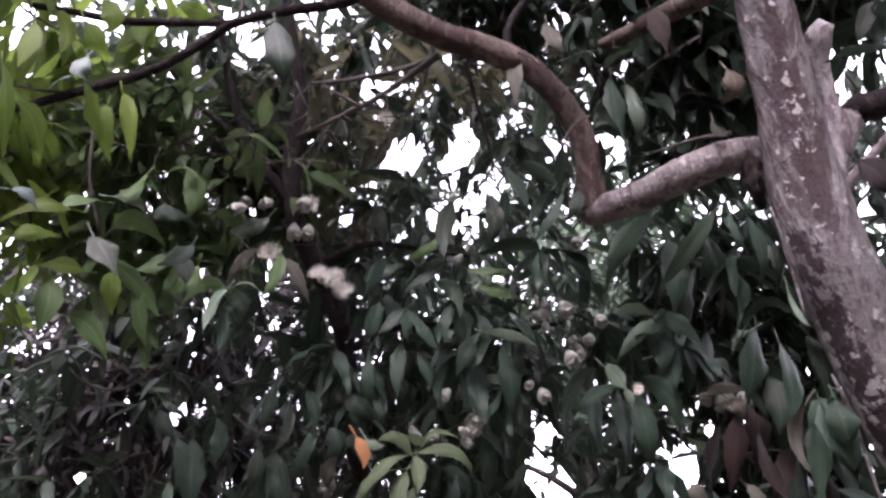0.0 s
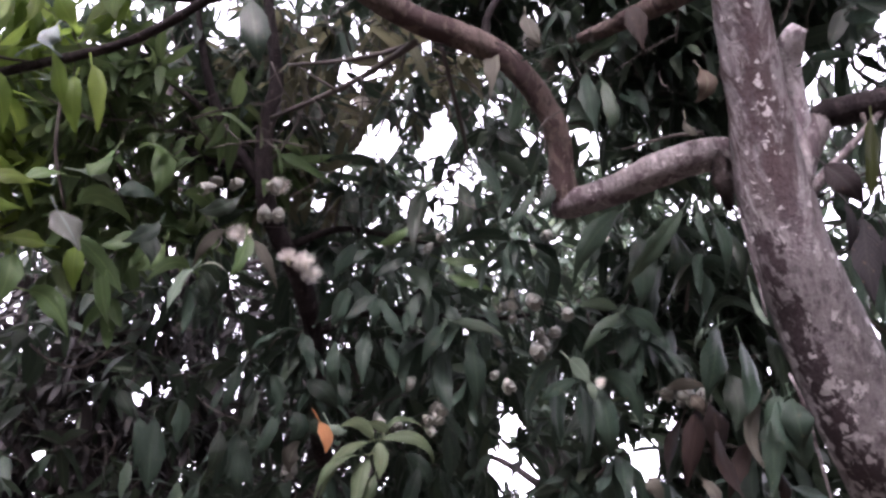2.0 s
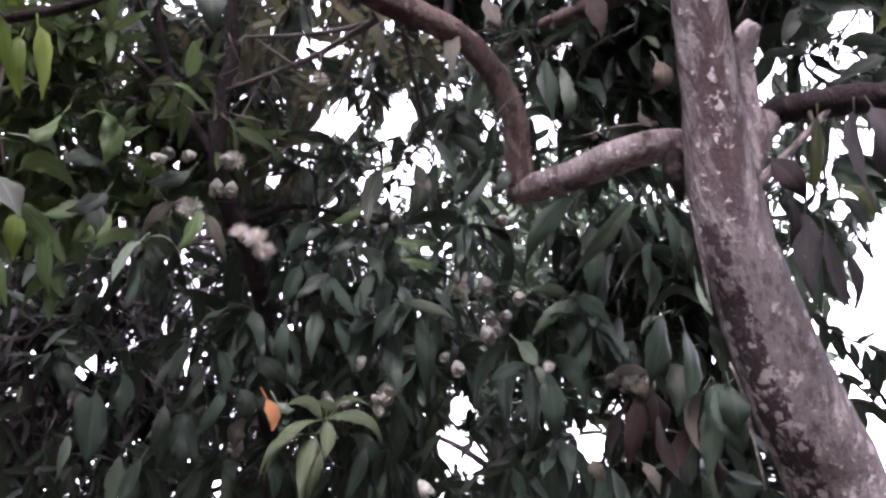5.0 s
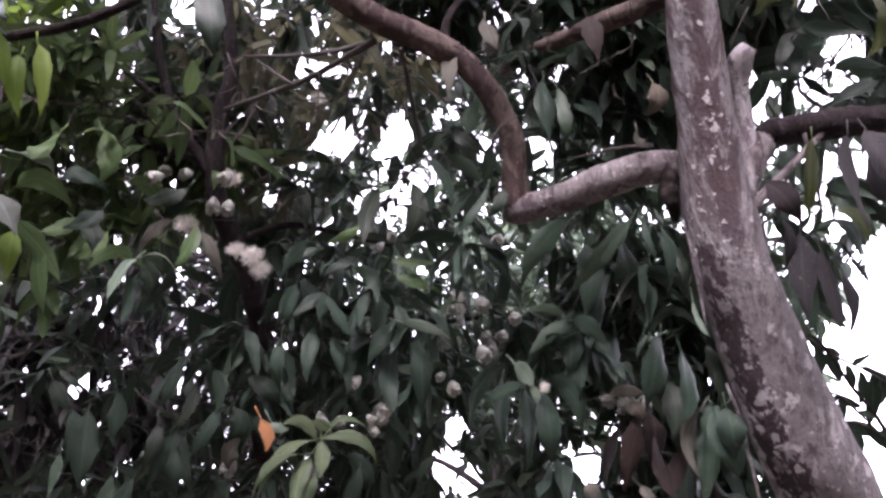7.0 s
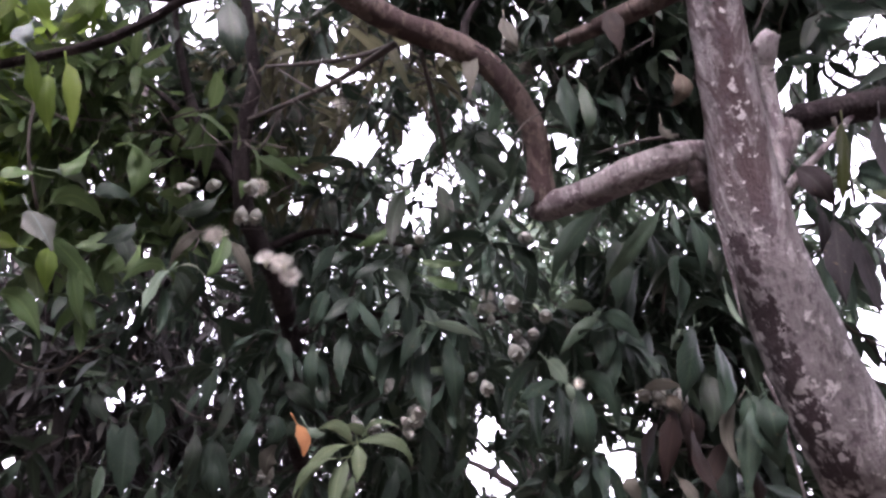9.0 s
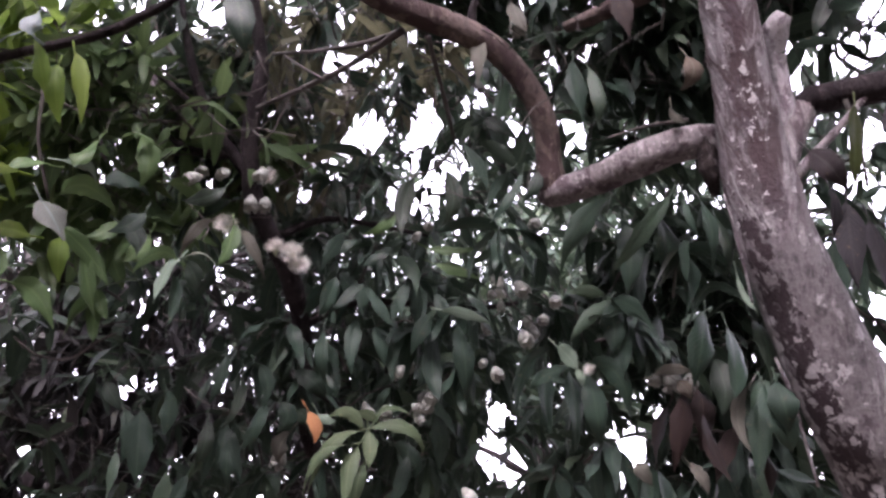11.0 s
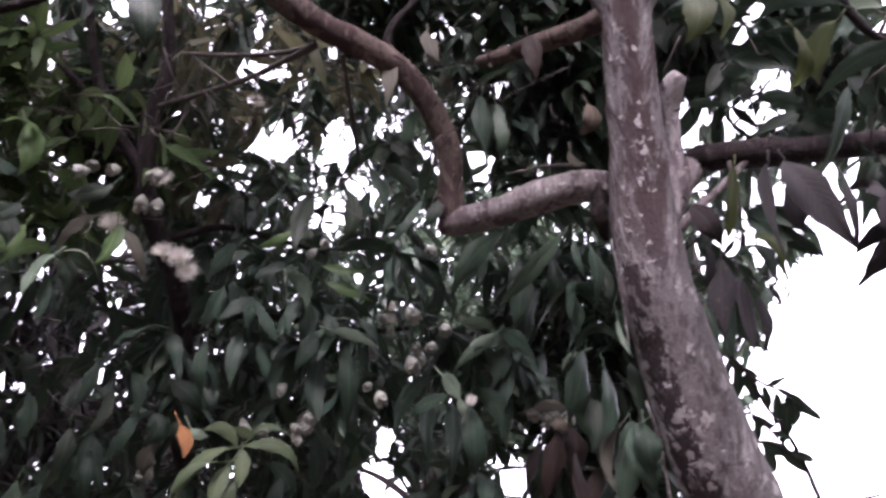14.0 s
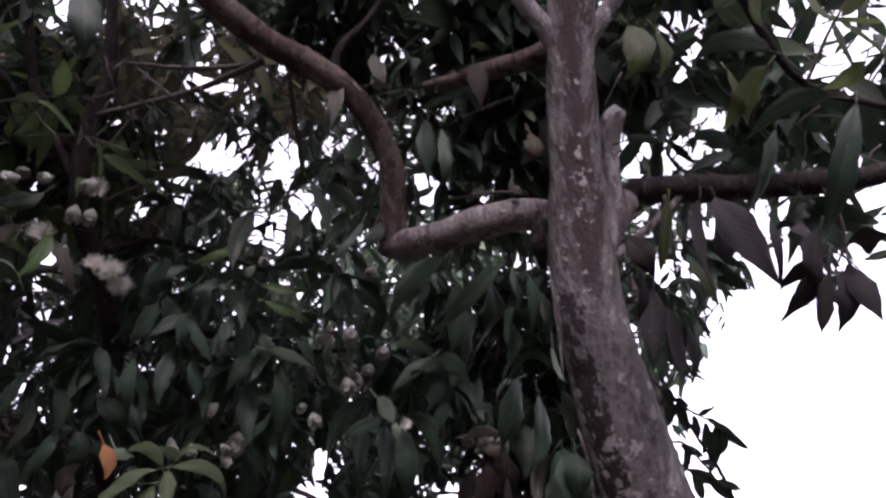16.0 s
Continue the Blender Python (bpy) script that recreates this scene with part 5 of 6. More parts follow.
blade(flower_tree, (-0.472, 1.742, 1.933), (-0.485, 1.723, 1.868), (-0.487, 1.723, 1.814), 0.040, LEAF, "d")
blade(flower_tree, (-0.252, 1.760, 2.042), (-0.271, 1.749, 2.002), (-0.273, 1.778, 1.972), 0.054, LEAF_DRY, "d")
blade(flower_tree, (-0.549, 1.714, 2.123), (-0.530, 1.708, 2.067), (-0.541, 1.726, 2.019), 0.065, LEAF, "d")
blade(flower_tree, (-0.371, 1.697, 2.156), (-0.370, 1.683, 2.080), (-0.398, 1.695, 2.029), 0.037, LEAF, "d")
blade(flower_tree, (0.031, 1.795, 1.999), (0.016, 1.779, 1.927), (-0.012, 1.789, 1.864), 0.043, LEAF, "d")
blade(flower_tree, (0.096, 1.812, 2.108), (0.113, 1.795, 2.031), (0.104, 1.828, 1.956), 0.053, LEAF, "d")
blade(flower_tree, (-0.005, 1.816, 2.032), (0.046, 1.802, 1.988), (0.066, 1.843, 1.918), 0.052, LEAF, "d")
blade(flower_tree, (-0.413, 1.669, 2.199), (-0.411, 1.655, 2.137), (-0.433, 1.671, 2.073), 0.046, LEAF, "d")
blade(flower_tree, (-0.336, 1.693, 2.185), (-0.306, 1.688, 2.135), (-0.312, 1.702, 2.077), 0.043, LEAF, "m")
# the bright rosette beside the white flowers
blade(flower_tree, (-0.469, 1.376, 2.290), (-0.483, 1.358, 2.242), (-0.492, 1.354, 2.172), 0.051, LEAF_GREY, "b")
blade(flower_tree, (-0.456, 1.376, 2.296), (-0.414, 1.379, 2.302), (-0.382, 1.424, 2.267), 0.054, LEAF_GREY, "b")
blade(flower_tree, (-0.474, 1.374, 2.289), (-0.508, 1.348, 2.286), (-0.544, 1.333, 2.223), 0.036, LEAF_SIDE, "d")
blade(flower_tree, (-0.364, 1.360, 2.371), (-0.362, 1.349, 2.308), (-0.383, 1.361, 2.266), 0.054, LEAF_SIDE, "m")
blade(flower_tree, (-0.456, 1.381, 2.288), (-0.429, 1.381, 2.249), (-0.426, 1.408, 2.219), 0.046, LEAF, "d")
blade(flower_tree, (-0.481, 1.388, 2.260), (-0.462, 1.382, 2.194), (-0.464, 1.385, 2.140), 0.041, LEAF, "d")
blade(flower_tree, (-0.348, 1.370, 2.362), (-0.315, 1.365, 2.316), (-0.287, 1.405, 2.258), 0.031, LEAF_DRY, "d")
blade(flower_tree, (-0.406, 1.346, 2.373), (-0.433, 1.324, 2.324), (-0.462, 1.356, 2.281), 0.028, LEAF_DRY, "d")
blade(flower_tree, (-0.535, 1.306, 2.359), (-0.552, 1.288, 2.317), (-0.593, 1.293, 2.300), 0.044, LEAF, "d")
blade(flower_tree, (-0.393, 1.350, 2.464), (-0.427, 1.328, 2.416), (-0.477, 1.341, 2.418), 0.045, LEAF, "d")
blade(flower_tree, (-0.584, 1.333, 2.344), (-0.550, 1.339, 2.316), (-0.545, 1.342, 2.271), 0.047, LEAF, "m")
# leaves above the elbowed limb
blade(near_tree, (0.240, 1.238, 2.704), (0.218, 1.231, 2.630), (0.210, 1.247, 2.589), 0.050, LEAF, "d")
blade(near_tree, (0.380, 1.181, 2.728), (0.374, 1.164, 2.609), (0.383, 1.168, 2.501), 0.059, LEAF, "m")
blade(near_tree, (0.412, 1.185, 2.714), (0.419, 1.167, 2.599), (0.425, 1.211, 2.557), 0.038, LEAF, "d")
blade(near_tree, (0.335, 1.143, 2.774), (0.292, 1.142, 2.760), (0.229, 1.165, 2.740), 0.032, LEAF, "b")
blade(near_tree, (0.234, 1.107, 2.825), (0.241, 1.097, 2.764), (0.262, 1.106, 2.727), 0.048, LEAF_DRY, "d")
blade(near_tree, (0.276, 1.180, 2.754), (0.291, 1.172, 2.738), (0.310, 1.183, 2.730), 0.035, LEAF_DRY, "d")
blade(near_tree, (0.563, 1.025, 2.590), (0.564, 1.016, 2.536), (0.546, 1.050, 2.520), 0.049, LEAF_DRY, "d")
blade(near_tree, (0.563, 1.137, 2.554), (0.566, 1.130, 2.523), (0.588, 1.137, 2.516), 0.038, LEAF_DRY, "d")
blade(near_tree, (0.455, 1.058, 2.812), (0.459, 1.045, 2.735), (0.467, 1.059, 2.674), 0.054, LEAF_DARK_BROWN, "d")
blade(near_tree, (0.157, 1.192, 2.828), (0.164, 1.177, 2.723), (0.160, 1.200, 2.658), 0.047, LEAF_DRY, "d")
blade(near_tree, (0.185, 1.298, 2.648), (0.217, 1.285, 2.614), (0.258, 1.301, 2.591), 0.040, LEAF, "m")
blade(near_tree, (0.181, 1.372, 2.640), (0.233, 1.352, 2.592), (0.278, 1.365, 2.543), 0.039, LEAF, "d")
blade(near_tree, (0.140, 1.376, 2.640), (0.180, 1.359, 2.553), (0.195, 1.369, 2.489), 0.039, LEAF, "d")
# leaves about the dark limb
blade(near_tree, (0.803, 0.939, 2.393), (0.778, 0.939, 2.311), (0.772, 0.968, 2.239), 0.058, LEAF_LIT, "d")
blade(near_tree, (0.851, 0.908, 2.384), (0.826, 0.905, 2.278), (0.830, 0.910, 2.180), 0.071, LEAF_SHADED, "d")
blade(near_tree, (0.873, 0.890, 2.382), (0.878, 0.853, 2.265), (0.922, 0.849, 2.162), 0.075, LEAF_SHADED, "d")
blade(near_tree, (0.955, 0.860, 2.331), (0.943, 0.852, 2.252), (0.969, 0.897, 2.203), 0.042, LEAF_SHADED, "d")
blade(near_tree, (0.746, 1.018, 2.350), (0.760, 0.996, 2.294), (0.792, 1.016, 2.259), 0.056, LEAF_SHADED, "d")
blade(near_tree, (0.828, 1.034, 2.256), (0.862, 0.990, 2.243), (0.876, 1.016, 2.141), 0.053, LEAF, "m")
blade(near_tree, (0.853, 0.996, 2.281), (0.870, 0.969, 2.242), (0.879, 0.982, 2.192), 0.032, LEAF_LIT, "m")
blade(near_tree, (0.807, 1.048, 2.257), (0.785, 1.043, 2.169), (0.785, 1.064, 2.085), 0.060, LEAF_SHADED, "d")
blade(near_tree, (0.838, 1.050, 2.221), (0.828, 1.038, 2.128), (0.824, 1.043, 2.054), 0.056, LEAF_SHADED, "d")
blade(near_tree, (0.868, 1.050, 2.188), (0.864, 1.038, 2.119), (0.854, 1.058, 2.066), 0.050, LEAF_SHADED, "d")
blade(near_tree, (0.875, 1.029, 2.213), (0.879, 1.016, 2.172), (0.895, 1.028, 2.149), 0.030, LEAF_SHADED, "d")
blade(near_tree, (0.887, 0.911, 2.347), (0.878, 0.906, 2.276), (0.900, 0.927, 2.249), 0.056, LEAF_SHADED, "d")
blade(near_tree, (0.783, 1.045, 2.284), (0.775, 1.038, 2.226), (0.761, 1.062, 2.176), 0.047, LEAF_SHADED, "d")
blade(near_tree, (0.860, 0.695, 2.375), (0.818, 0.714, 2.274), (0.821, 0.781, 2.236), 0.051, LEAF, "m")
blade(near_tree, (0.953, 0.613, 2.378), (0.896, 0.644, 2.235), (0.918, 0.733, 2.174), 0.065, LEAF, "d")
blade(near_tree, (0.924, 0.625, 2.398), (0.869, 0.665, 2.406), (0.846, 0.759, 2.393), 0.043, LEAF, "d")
blade(near_tree, (1.040, 0.845, 2.245), (0.996, 0.875, 2.222), (0.985, 0.928, 2.208), 0.039, LEAF_SHADED, "d")
blade(near_tree, (1.038, 0.861, 2.230), (0.997, 0.885, 2.175), (0.989, 0.946, 2.157), 0.053, LEAF_SHADED, "d")
blade(near_tree, (1.047, 0.860, 2.219), (1.023, 0.868, 2.159), (1.019, 0.894, 2.109), 0.056, LEAF_SHADED, "d")
blade(near_tree, (1.061, 0.844, 2.219), (1.047, 0.840, 2.152), (1.047, 0.888, 2.110), 0.050, LEAF_SHADED, "d")
blade(near_tree, (1.066, 0.830, 2.228), (1.061, 0.813, 2.158), (1.075, 0.815, 2.100), 0.053, LEAF_SHADED, "d")
blade(near_tree, (1.026, 0.846, 2.263), (1.008, 0.853, 2.314), (0.993, 0.890, 2.327), 0.056, LEAF_SHADED, "d")
blade(near_tree, (1.055, 0.817, 2.258), (1.068, 0.784, 2.243), (1.113, 0.768, 2.256), 0.067, LEAF_SHADED, "d")
blade(near_tree, (1.024, 0.825, 2.288), (1.000, 0.836, 2.228), (1.016, 0.859, 2.186), 0.061, LEAF_SHADED, "d")
# leaves of the crown over the dark limb
blade(near_tree, (0.930, 0.705, 2.607), (0.872, 0.745, 2.665), (0.833, 0.807, 2.655), 0.051, LEAF, "d")
blade(near_tree, (0.875, 0.769, 2.606), (0.869, 0.756, 2.509), (0.865, 0.823, 2.487), 0.061, LEAF_LIT, "d")
blade(near_tree, (0.932, 0.727, 2.591), (0.890, 0.754, 2.526), (0.901, 0.787, 2.477), 0.058, LEAF_LIT, "d")
blade(near_tree, (0.687, 0.793, 2.707), (0.688, 0.777, 2.607), (0.671, 0.820, 2.566), 0.071, LEAF_LIT, "d")
blade(near_tree, (0.733, 0.776, 2.694), (0.732, 0.761, 2.610), (0.714, 0.775, 2.540), 0.063, LEAF_LIT, "d")
blade(near_tree, (0.855, 0.890, 2.527), (0.876, 0.857, 2.515), (0.917, 0.842, 2.494), 0.032, LEAF, "d")
blade(near_tree, (0.742, 0.954, 2.550), (0.763, 0.926, 2.537), (0.807, 0.901, 2.512), 0.024, LEAF, "d")
blade(near_tree, (0.863, 0.895, 2.516), (0.889, 0.857, 2.494), (0.931, 0.848, 2.482), 0.027, LEAF, "d")
blade(near_tree, (1.057, 0.635, 2.541), (1.028, 0.657, 2.511), (1.014, 0.706, 2.529), 0.049, LEAF_LIT, "d")
blade(near_tree, (0.968, 0.589, 2.574), (0.968, 0.562, 2.493), (1.013, 0.567, 2.454), 0.028, LEAF_LIT, "m")
blade(near_tree, (0.969, 0.591, 2.573), (0.980, 0.547, 2.517), (1.021, 0.534, 2.507), 0.026, LEAF_LIT, "m")
blade(near_tree, (0.967, 0.592, 2.573), (0.949, 0.601, 2.620), (0.972, 0.617, 2.718), 0.026, LEAF_LIT, "m")
blade(near_tree, (0.967, 0.590, 2.575), (0.978, 0.551, 2.574), (1.008, 0.524, 2.605), 0.024, LEAF_LIT, "m")
blade(near_tree, (0.967, 0.595, 2.572), (0.957, 0.592, 2.503), (0.976, 0.604, 2.466), 0.028, LEAF_LIT, "m")
blade(near_tree, (0.879, 0.642, 2.682), (0.862, 0.653, 2.638), (0.878, 0.663, 2.607), 0.044, LEAF_LIT, "d")
# yellow-green leaves hanging from the thin branch
blade(fresh_tree, (-0.714, 1.044, 2.575), (-0.682, 1.049, 2.497), (-0.683, 1.095, 2.464), 0.044, LEAF_FRESH, "d")
blade(fresh_tree, (-0.653, 1.078, 2.580), (-0.620, 1.080, 2.492), (-0.610, 1.105, 2.421), 0.054, LEAF_FRESH, "d")
blade(fresh_tree, (-0.680, 1.087, 2.554), (-0.664, 1.081, 2.479), (-0.660, 1.131, 2.431), 0.046, LEAF_FRESH, "d")
blade(fresh_tree, (-0.835, 0.971, 2.556), (-0.795, 0.974, 2.446), (-0.814, 1.049, 2.369), 0.046, LEAF_FRESH, "d")
blade(fresh_tree, (-0.356, 1.037, 2.747), (-0.330, 1.029, 2.641), (-0.320, 1.069, 2.587), 0.072, LEAF, "m")
blade(fresh_tree, (-0.745, 1.200, 2.373), (-0.790, 1.149, 2.350), (-0.868, 1.168, 2.320), 0.054, LEAF_FRESH, "m")
blade(fresh_tree, (-0.809, 1.232, 2.264), (-0.809, 1.218, 2.214), (-0.836, 1.246, 2.173), 0.051, LEAF_FRESH, "m")
blade(fresh_tree, (-0.744, 0.934, 2.653), (-0.713, 0.945, 2.602), (-0.726, 0.958, 2.553), 0.051, LEAF_FRESH, "d")
blade(fresh_tree, (-0.702, 0.963, 2.655), (-0.672, 0.973, 2.610), (-0.659, 1.001, 2.602), 0.056, LEAF_FRESH, "d")
blade(fresh_tree, (-0.781, 0.938, 2.625), (-0.769, 0.934, 2.557), (-0.773, 0.936, 2.501), 0.051, LEAF_FRESH, "d")
blade(fresh_tree, (-0.670, 0.940, 2.693), (-0.642, 0.950, 2.655), (-0.654, 0.969, 2.629), 0.051, LEAF_FRESH, "d")
blade(fresh_tree, (-0.533, 0.973, 2.735), (-0.496, 0.981, 2.711), (-0.470, 1.028, 2.760), 0.044, LEAF_FRESH, "d")
blade(fresh_tree, (-0.842, 1.187, 2.298), (-0.809, 1.196, 2.318), (-0.776, 1.239, 2.333), 0.051, LEAF_FRESH, "m")
blade(fresh_tree, (-0.681, 1.294, 2.286), (-0.671, 1.288, 2.235), (-0.669, 1.316, 2.193), 0.046, LEAF_FRESH, "m")
blade(fresh_tree, (-0.729, 1.275, 2.274), (-0.759, 1.243, 2.268), (-0.815, 1.242, 2.268), 0.046, LEAF_FRESH, "m")
blade(fresh_tree, (-0.822, 1.031, 2.509), (-0.781, 1.044, 2.462), (-0.776, 1.093, 2.406), 0.051, LEAF_FRESH, "d")
blade(fresh_tree, (-0.693, 1.204, 2.313), (-0.662, 1.210, 2.274), (-0.638, 1.228, 2.236), 0.072, LEAF_SKY_SHEEN, "b")
blade(fresh_tree, (-0.815, 1.098, 2.349), (-0.785, 1.110, 2.345), (-0.776, 1.144, 2.314), 0.052, LEAF_SKY_SHEEN, "b")
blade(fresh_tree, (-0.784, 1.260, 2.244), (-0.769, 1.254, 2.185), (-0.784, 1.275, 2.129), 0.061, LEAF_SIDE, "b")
blade(fresh_tree, (-0.704, 1.010, 2.614), (-0.702, 1.002, 2.563), (-0.685, 1.033, 2.551), 0.044, LEAF_SKY_SHEEN, "b")
blade(fresh_tree, (-0.720, 1.030, 2.585), (-0.735, 1.009, 2.550), (-0.756, 1.008, 2.519), 0.028, LEAF_SKY_SHEEN, "b")
# side leaves behind them
blade(flower_tree, (-0.713, 1.266, 2.457), (-0.668, 1.280, 2.456), (-0.653, 1.309, 2.434), 0.030, LEAF_GREY, "m")
blade(flower_tree, (-0.641, 1.318, 2.438), (-0.600, 1.326, 2.458), (-0.561, 1.373, 2.449), 0.051, LEAF, "m")
blade(flower_tree, (-0.731, 1.267, 2.443), (-0.769, 1.228, 2.417), (-0.812, 1.235, 2.376), 0.051, LEAF_SIDE, "m")
blade(flower_tree, (-0.714, 1.306, 2.402), (-0.669, 1.314, 2.426), (-0.620, 1.374, 2.397), 0.056, LEAF_SIDE, "d")
blade(flower_tree, (-0.718, 1.343, 2.342), (-0.652, 1.356, 2.288), (-0.597, 1.379, 2.218), 0.051, LEAF_SIDE, "d")
blade(flower_tree, (-0.672, 1.384, 2.312), (-0.645, 1.378, 2.232), (-0.614, 1.400, 2.147), 0.067, LEAF_SIDE, "d")
blade(flower_tree, (-0.547, 1.289, 2.532), (-0.579, 1.266, 2.536), (-0.615, 1.262, 2.511), 0.035, LEAF_SIDE, "b")
blade(flower_tree, (-0.585, 1.303, 2.563), (-0.553, 1.303, 2.491), (-0.568, 1.326, 2.437), 0.060, LEAF_SIDE, "d")
blade(flower_tree, (-0.649, 1.259, 2.511), (-0.665, 1.240, 2.450), (-0.678, 1.240, 2.427), 0.054, LEAF_SIDE, "d")
blade(flower_tree, (-0.532, 1.388, 2.497), (-0.479, 1.396, 2.486), (-0.455, 1.430, 2.446), 0.055, LEAF_SIDE, "d")
blade(flower_tree, (-0.608, 1.373, 2.378), (-0.630, 1.354, 2.337), (-0.667, 1.357, 2.331), 0.048, LEAF_SIDE, "m")
blade(flower_tree, (-0.836, 1.451, 2.263), (-0.784, 1.462, 2.241), (-0.738, 1.485, 2.170), 0.062, LEAF_SIDE, "d")
blade(flower_tree, (-0.552, 1.404, 2.368), (-0.563, 1.389, 2.315), (-0.596, 1.391, 2.288), 0.048, LEAF_SIDE, "d")

# ---- shrub at the foot of the near tree, against the sky ----
shrub = thing("small_leaved_shrub", (1.75, 2.0, 0.0), "thin shrub with small leaves against the open sky", "shrub")
limb(shrub, "stem", [(1.75, 2.0, -0.03, 0.02), (1.7, 2.0, 1.0, 0.015), (1.460, 1.771, 1.991, 0.0077), (1.262, 1.644, 2.244, 0.0046), (1.186, 1.602, 2.332, 0.0031)], BARK_DARK, sides=8)
twig(shrub, [(1.134, 1.603, 2.363, 0.0046), (1.195, 1.619, 2.319, 0.0039), (1.269, 1.626, 2.282, 0.0039), (1.341, 1.624, 2.257, 0.0031), (1.391, 1.633, 2.226, 0.0023)])
twig(shrub, [(1.186, 1.700, 2.212, 0.0046), (1.244, 1.679, 2.219, 0.0039), (1.305, 1.694, 2.175, 0.0039), (1.367, 1.714, 2.125, 0.0023)])
twig(shrub, [(1.228, 1.735, 2.150, 0.0046), (1.294, 1.711, 2.156, 0.0039), (1.415, 1.714, 2.107, 0.0023)])
for tip, end, w in (((1.159, 1.606, 2.351), (1.223, 1.627, 2.298), 2), ((1.185, 1.612, 2.332), (1.210, 1.661, 2.257), 2), ((1.213, 1.616, 2.316), (1.251, 1.658, 2.244), 2), ((1.202, 1.617, 2.319), (1.259, 1.619, 2.294), 2), ((1.273, 1.624, 2.282), (1.319, 1.605, 2.291), 2),
                    ((1.261, 1.628, 2.282), (1.291, 1.661, 2.226), 2), ((1.296, 1.624, 2.273), (1.371, 1.627, 2.241), 2), ((1.309, 1.626, 2.266), (1.419, 1.640, 2.206), 1), ((1.322, 1.626, 2.261), (1.358, 1.696, 2.153), 1), ((1.341, 1.626, 2.253), (1.381, 1.673, 2.176), 1)):
    leaf(shrub, tip, Vector(tip).lerp(Vector(end), 1.15), w, GREEN, face=(luck.uniform(-0.6, 0.4), -0.8, luck.uniform(-0.9, 0.0)))
for tip, end, w in (((1.294, 1.628, 2.270), (1.326, 1.672, 2.198), 1), ((1.238, 1.684, 2.215), (1.307, 1.686, 2.185), 2), ((1.253, 1.681, 2.213), (1.288, 1.718, 2.150), 2), ((1.300, 1.694, 2.178), (1.359, 1.688, 2.163), 2), ((1.272, 1.718, 2.156), (1.367, 1.716, 2.123), 2),
                    ((1.287, 1.716, 2.153), (1.330, 1.752, 2.087), 2), ((1.326, 1.712, 2.144), (1.404, 1.731, 2.088), 2), ((1.223, 1.690, 2.213), (1.251, 1.728, 2.150), 2), ((1.212, 1.735, 2.156), (1.280, 1.748, 2.112), 2), ((1.350, 1.711, 2.135), (1.437, 1.708, 2.107), 1)):
    leaf(shrub, tip, Vector(tip).lerp(Vector(end), 1.15), w, GREEN, face=(luck.uniform(-0.6, 0.4), -0.8, luck.uniform(-0.9, 0.0)))

# leaf whorls that stand out of the crowns
for tip, k in (((-0.063, 1.610, 2.488), 8), ((-0.147, 1.652, 2.434), 7), ((0.042, 1.632, 2.405), 8), ((-0.181, 1.734, 2.273), 7), ((-0.317, 1.777, 2.296), 7), ((0.046, 1.698, 2.303), 8),
               ((0.154, 1.611, 2.350), 7), ((-0.177, 1.576, 2.684), 7), ((-0.092, 1.585, 2.753), 7), ((-0.528, 1.606, 2.550), 7)):
    whorl(flower_tree, tip, k, 0.145)
for tip, k in (((-0.418, 1.801, 2.272), 7), ((-0.428, 1.856, 2.095), 7), ((0.086, 1.833, 2.013), 7), ((0.159, 1.680, 2.206), 6), ((-0.223, 1.356, 3.032), 7), ((-0.074, 1.446, 2.873), 6),
               ((-0.008, 1.417, 2.911), 6), ((-0.631, 1.400, 3.105), 6), ((-0.750, 1.463, 3.021), 6), ((-0.231, 1.670, 2.545), 6), ((-0.324, 1.917, 1.987), 6), ((-0.273, 1.696, 2.306), 7), ((-0.239, 1.770, 2.187), 7), ((-0.194, 1.854, 2.014), 6)):
    whorl(flower_tree, tip, k, 0.14)
for tip, k in (((-0.658, 1.603, 2.533), 7), ((-0.738, 1.624, 2.492), 7), ((-0.817, 1.522, 2.660), 6), ((-0.725, 1.514, 2.753), 7), ((-0.648, 1.568, 2.660), 7), ((-0.824, 1.551, 2.523), 7), ((-0.875, 1.615, 2.430), 7), ((-0.764, 1.687, 2.379), 6),
               ((-0.963, 1.571, 2.600), 7), ((-0.762, 1.580, 2.618), 7), ((-0.564, 1.604, 2.521), 6), ((-0.937, 1.522, 2.766), 6)):
    whorl(flower_tree, tip, k, 0.125, SIDE, 0.5, wide=2, upper=True)
for tip, k in (((-0.007, 1.723, 3.084), 6), ((0.007, 1.803, 2.958), 6), ((-0.086, 1.672, 3.079), 6), ((-0.164, 1.674, 3.087), 5), ((0.145, 1.623, 3.036), 5), ((0.056, 1.809, 2.758), 6), ((0.112, 1.766, 2.911), 6), ((0.075, 1.814, 2.841), 6), ((-0.055, 1.851, 2.891), 6), ((0.148, 1.790, 2.776), 6), ((-0.012, 1.906, 2.801), 6)):
    whorl(flower_tree, tip, k, 0.085, GREEN, 0.5)
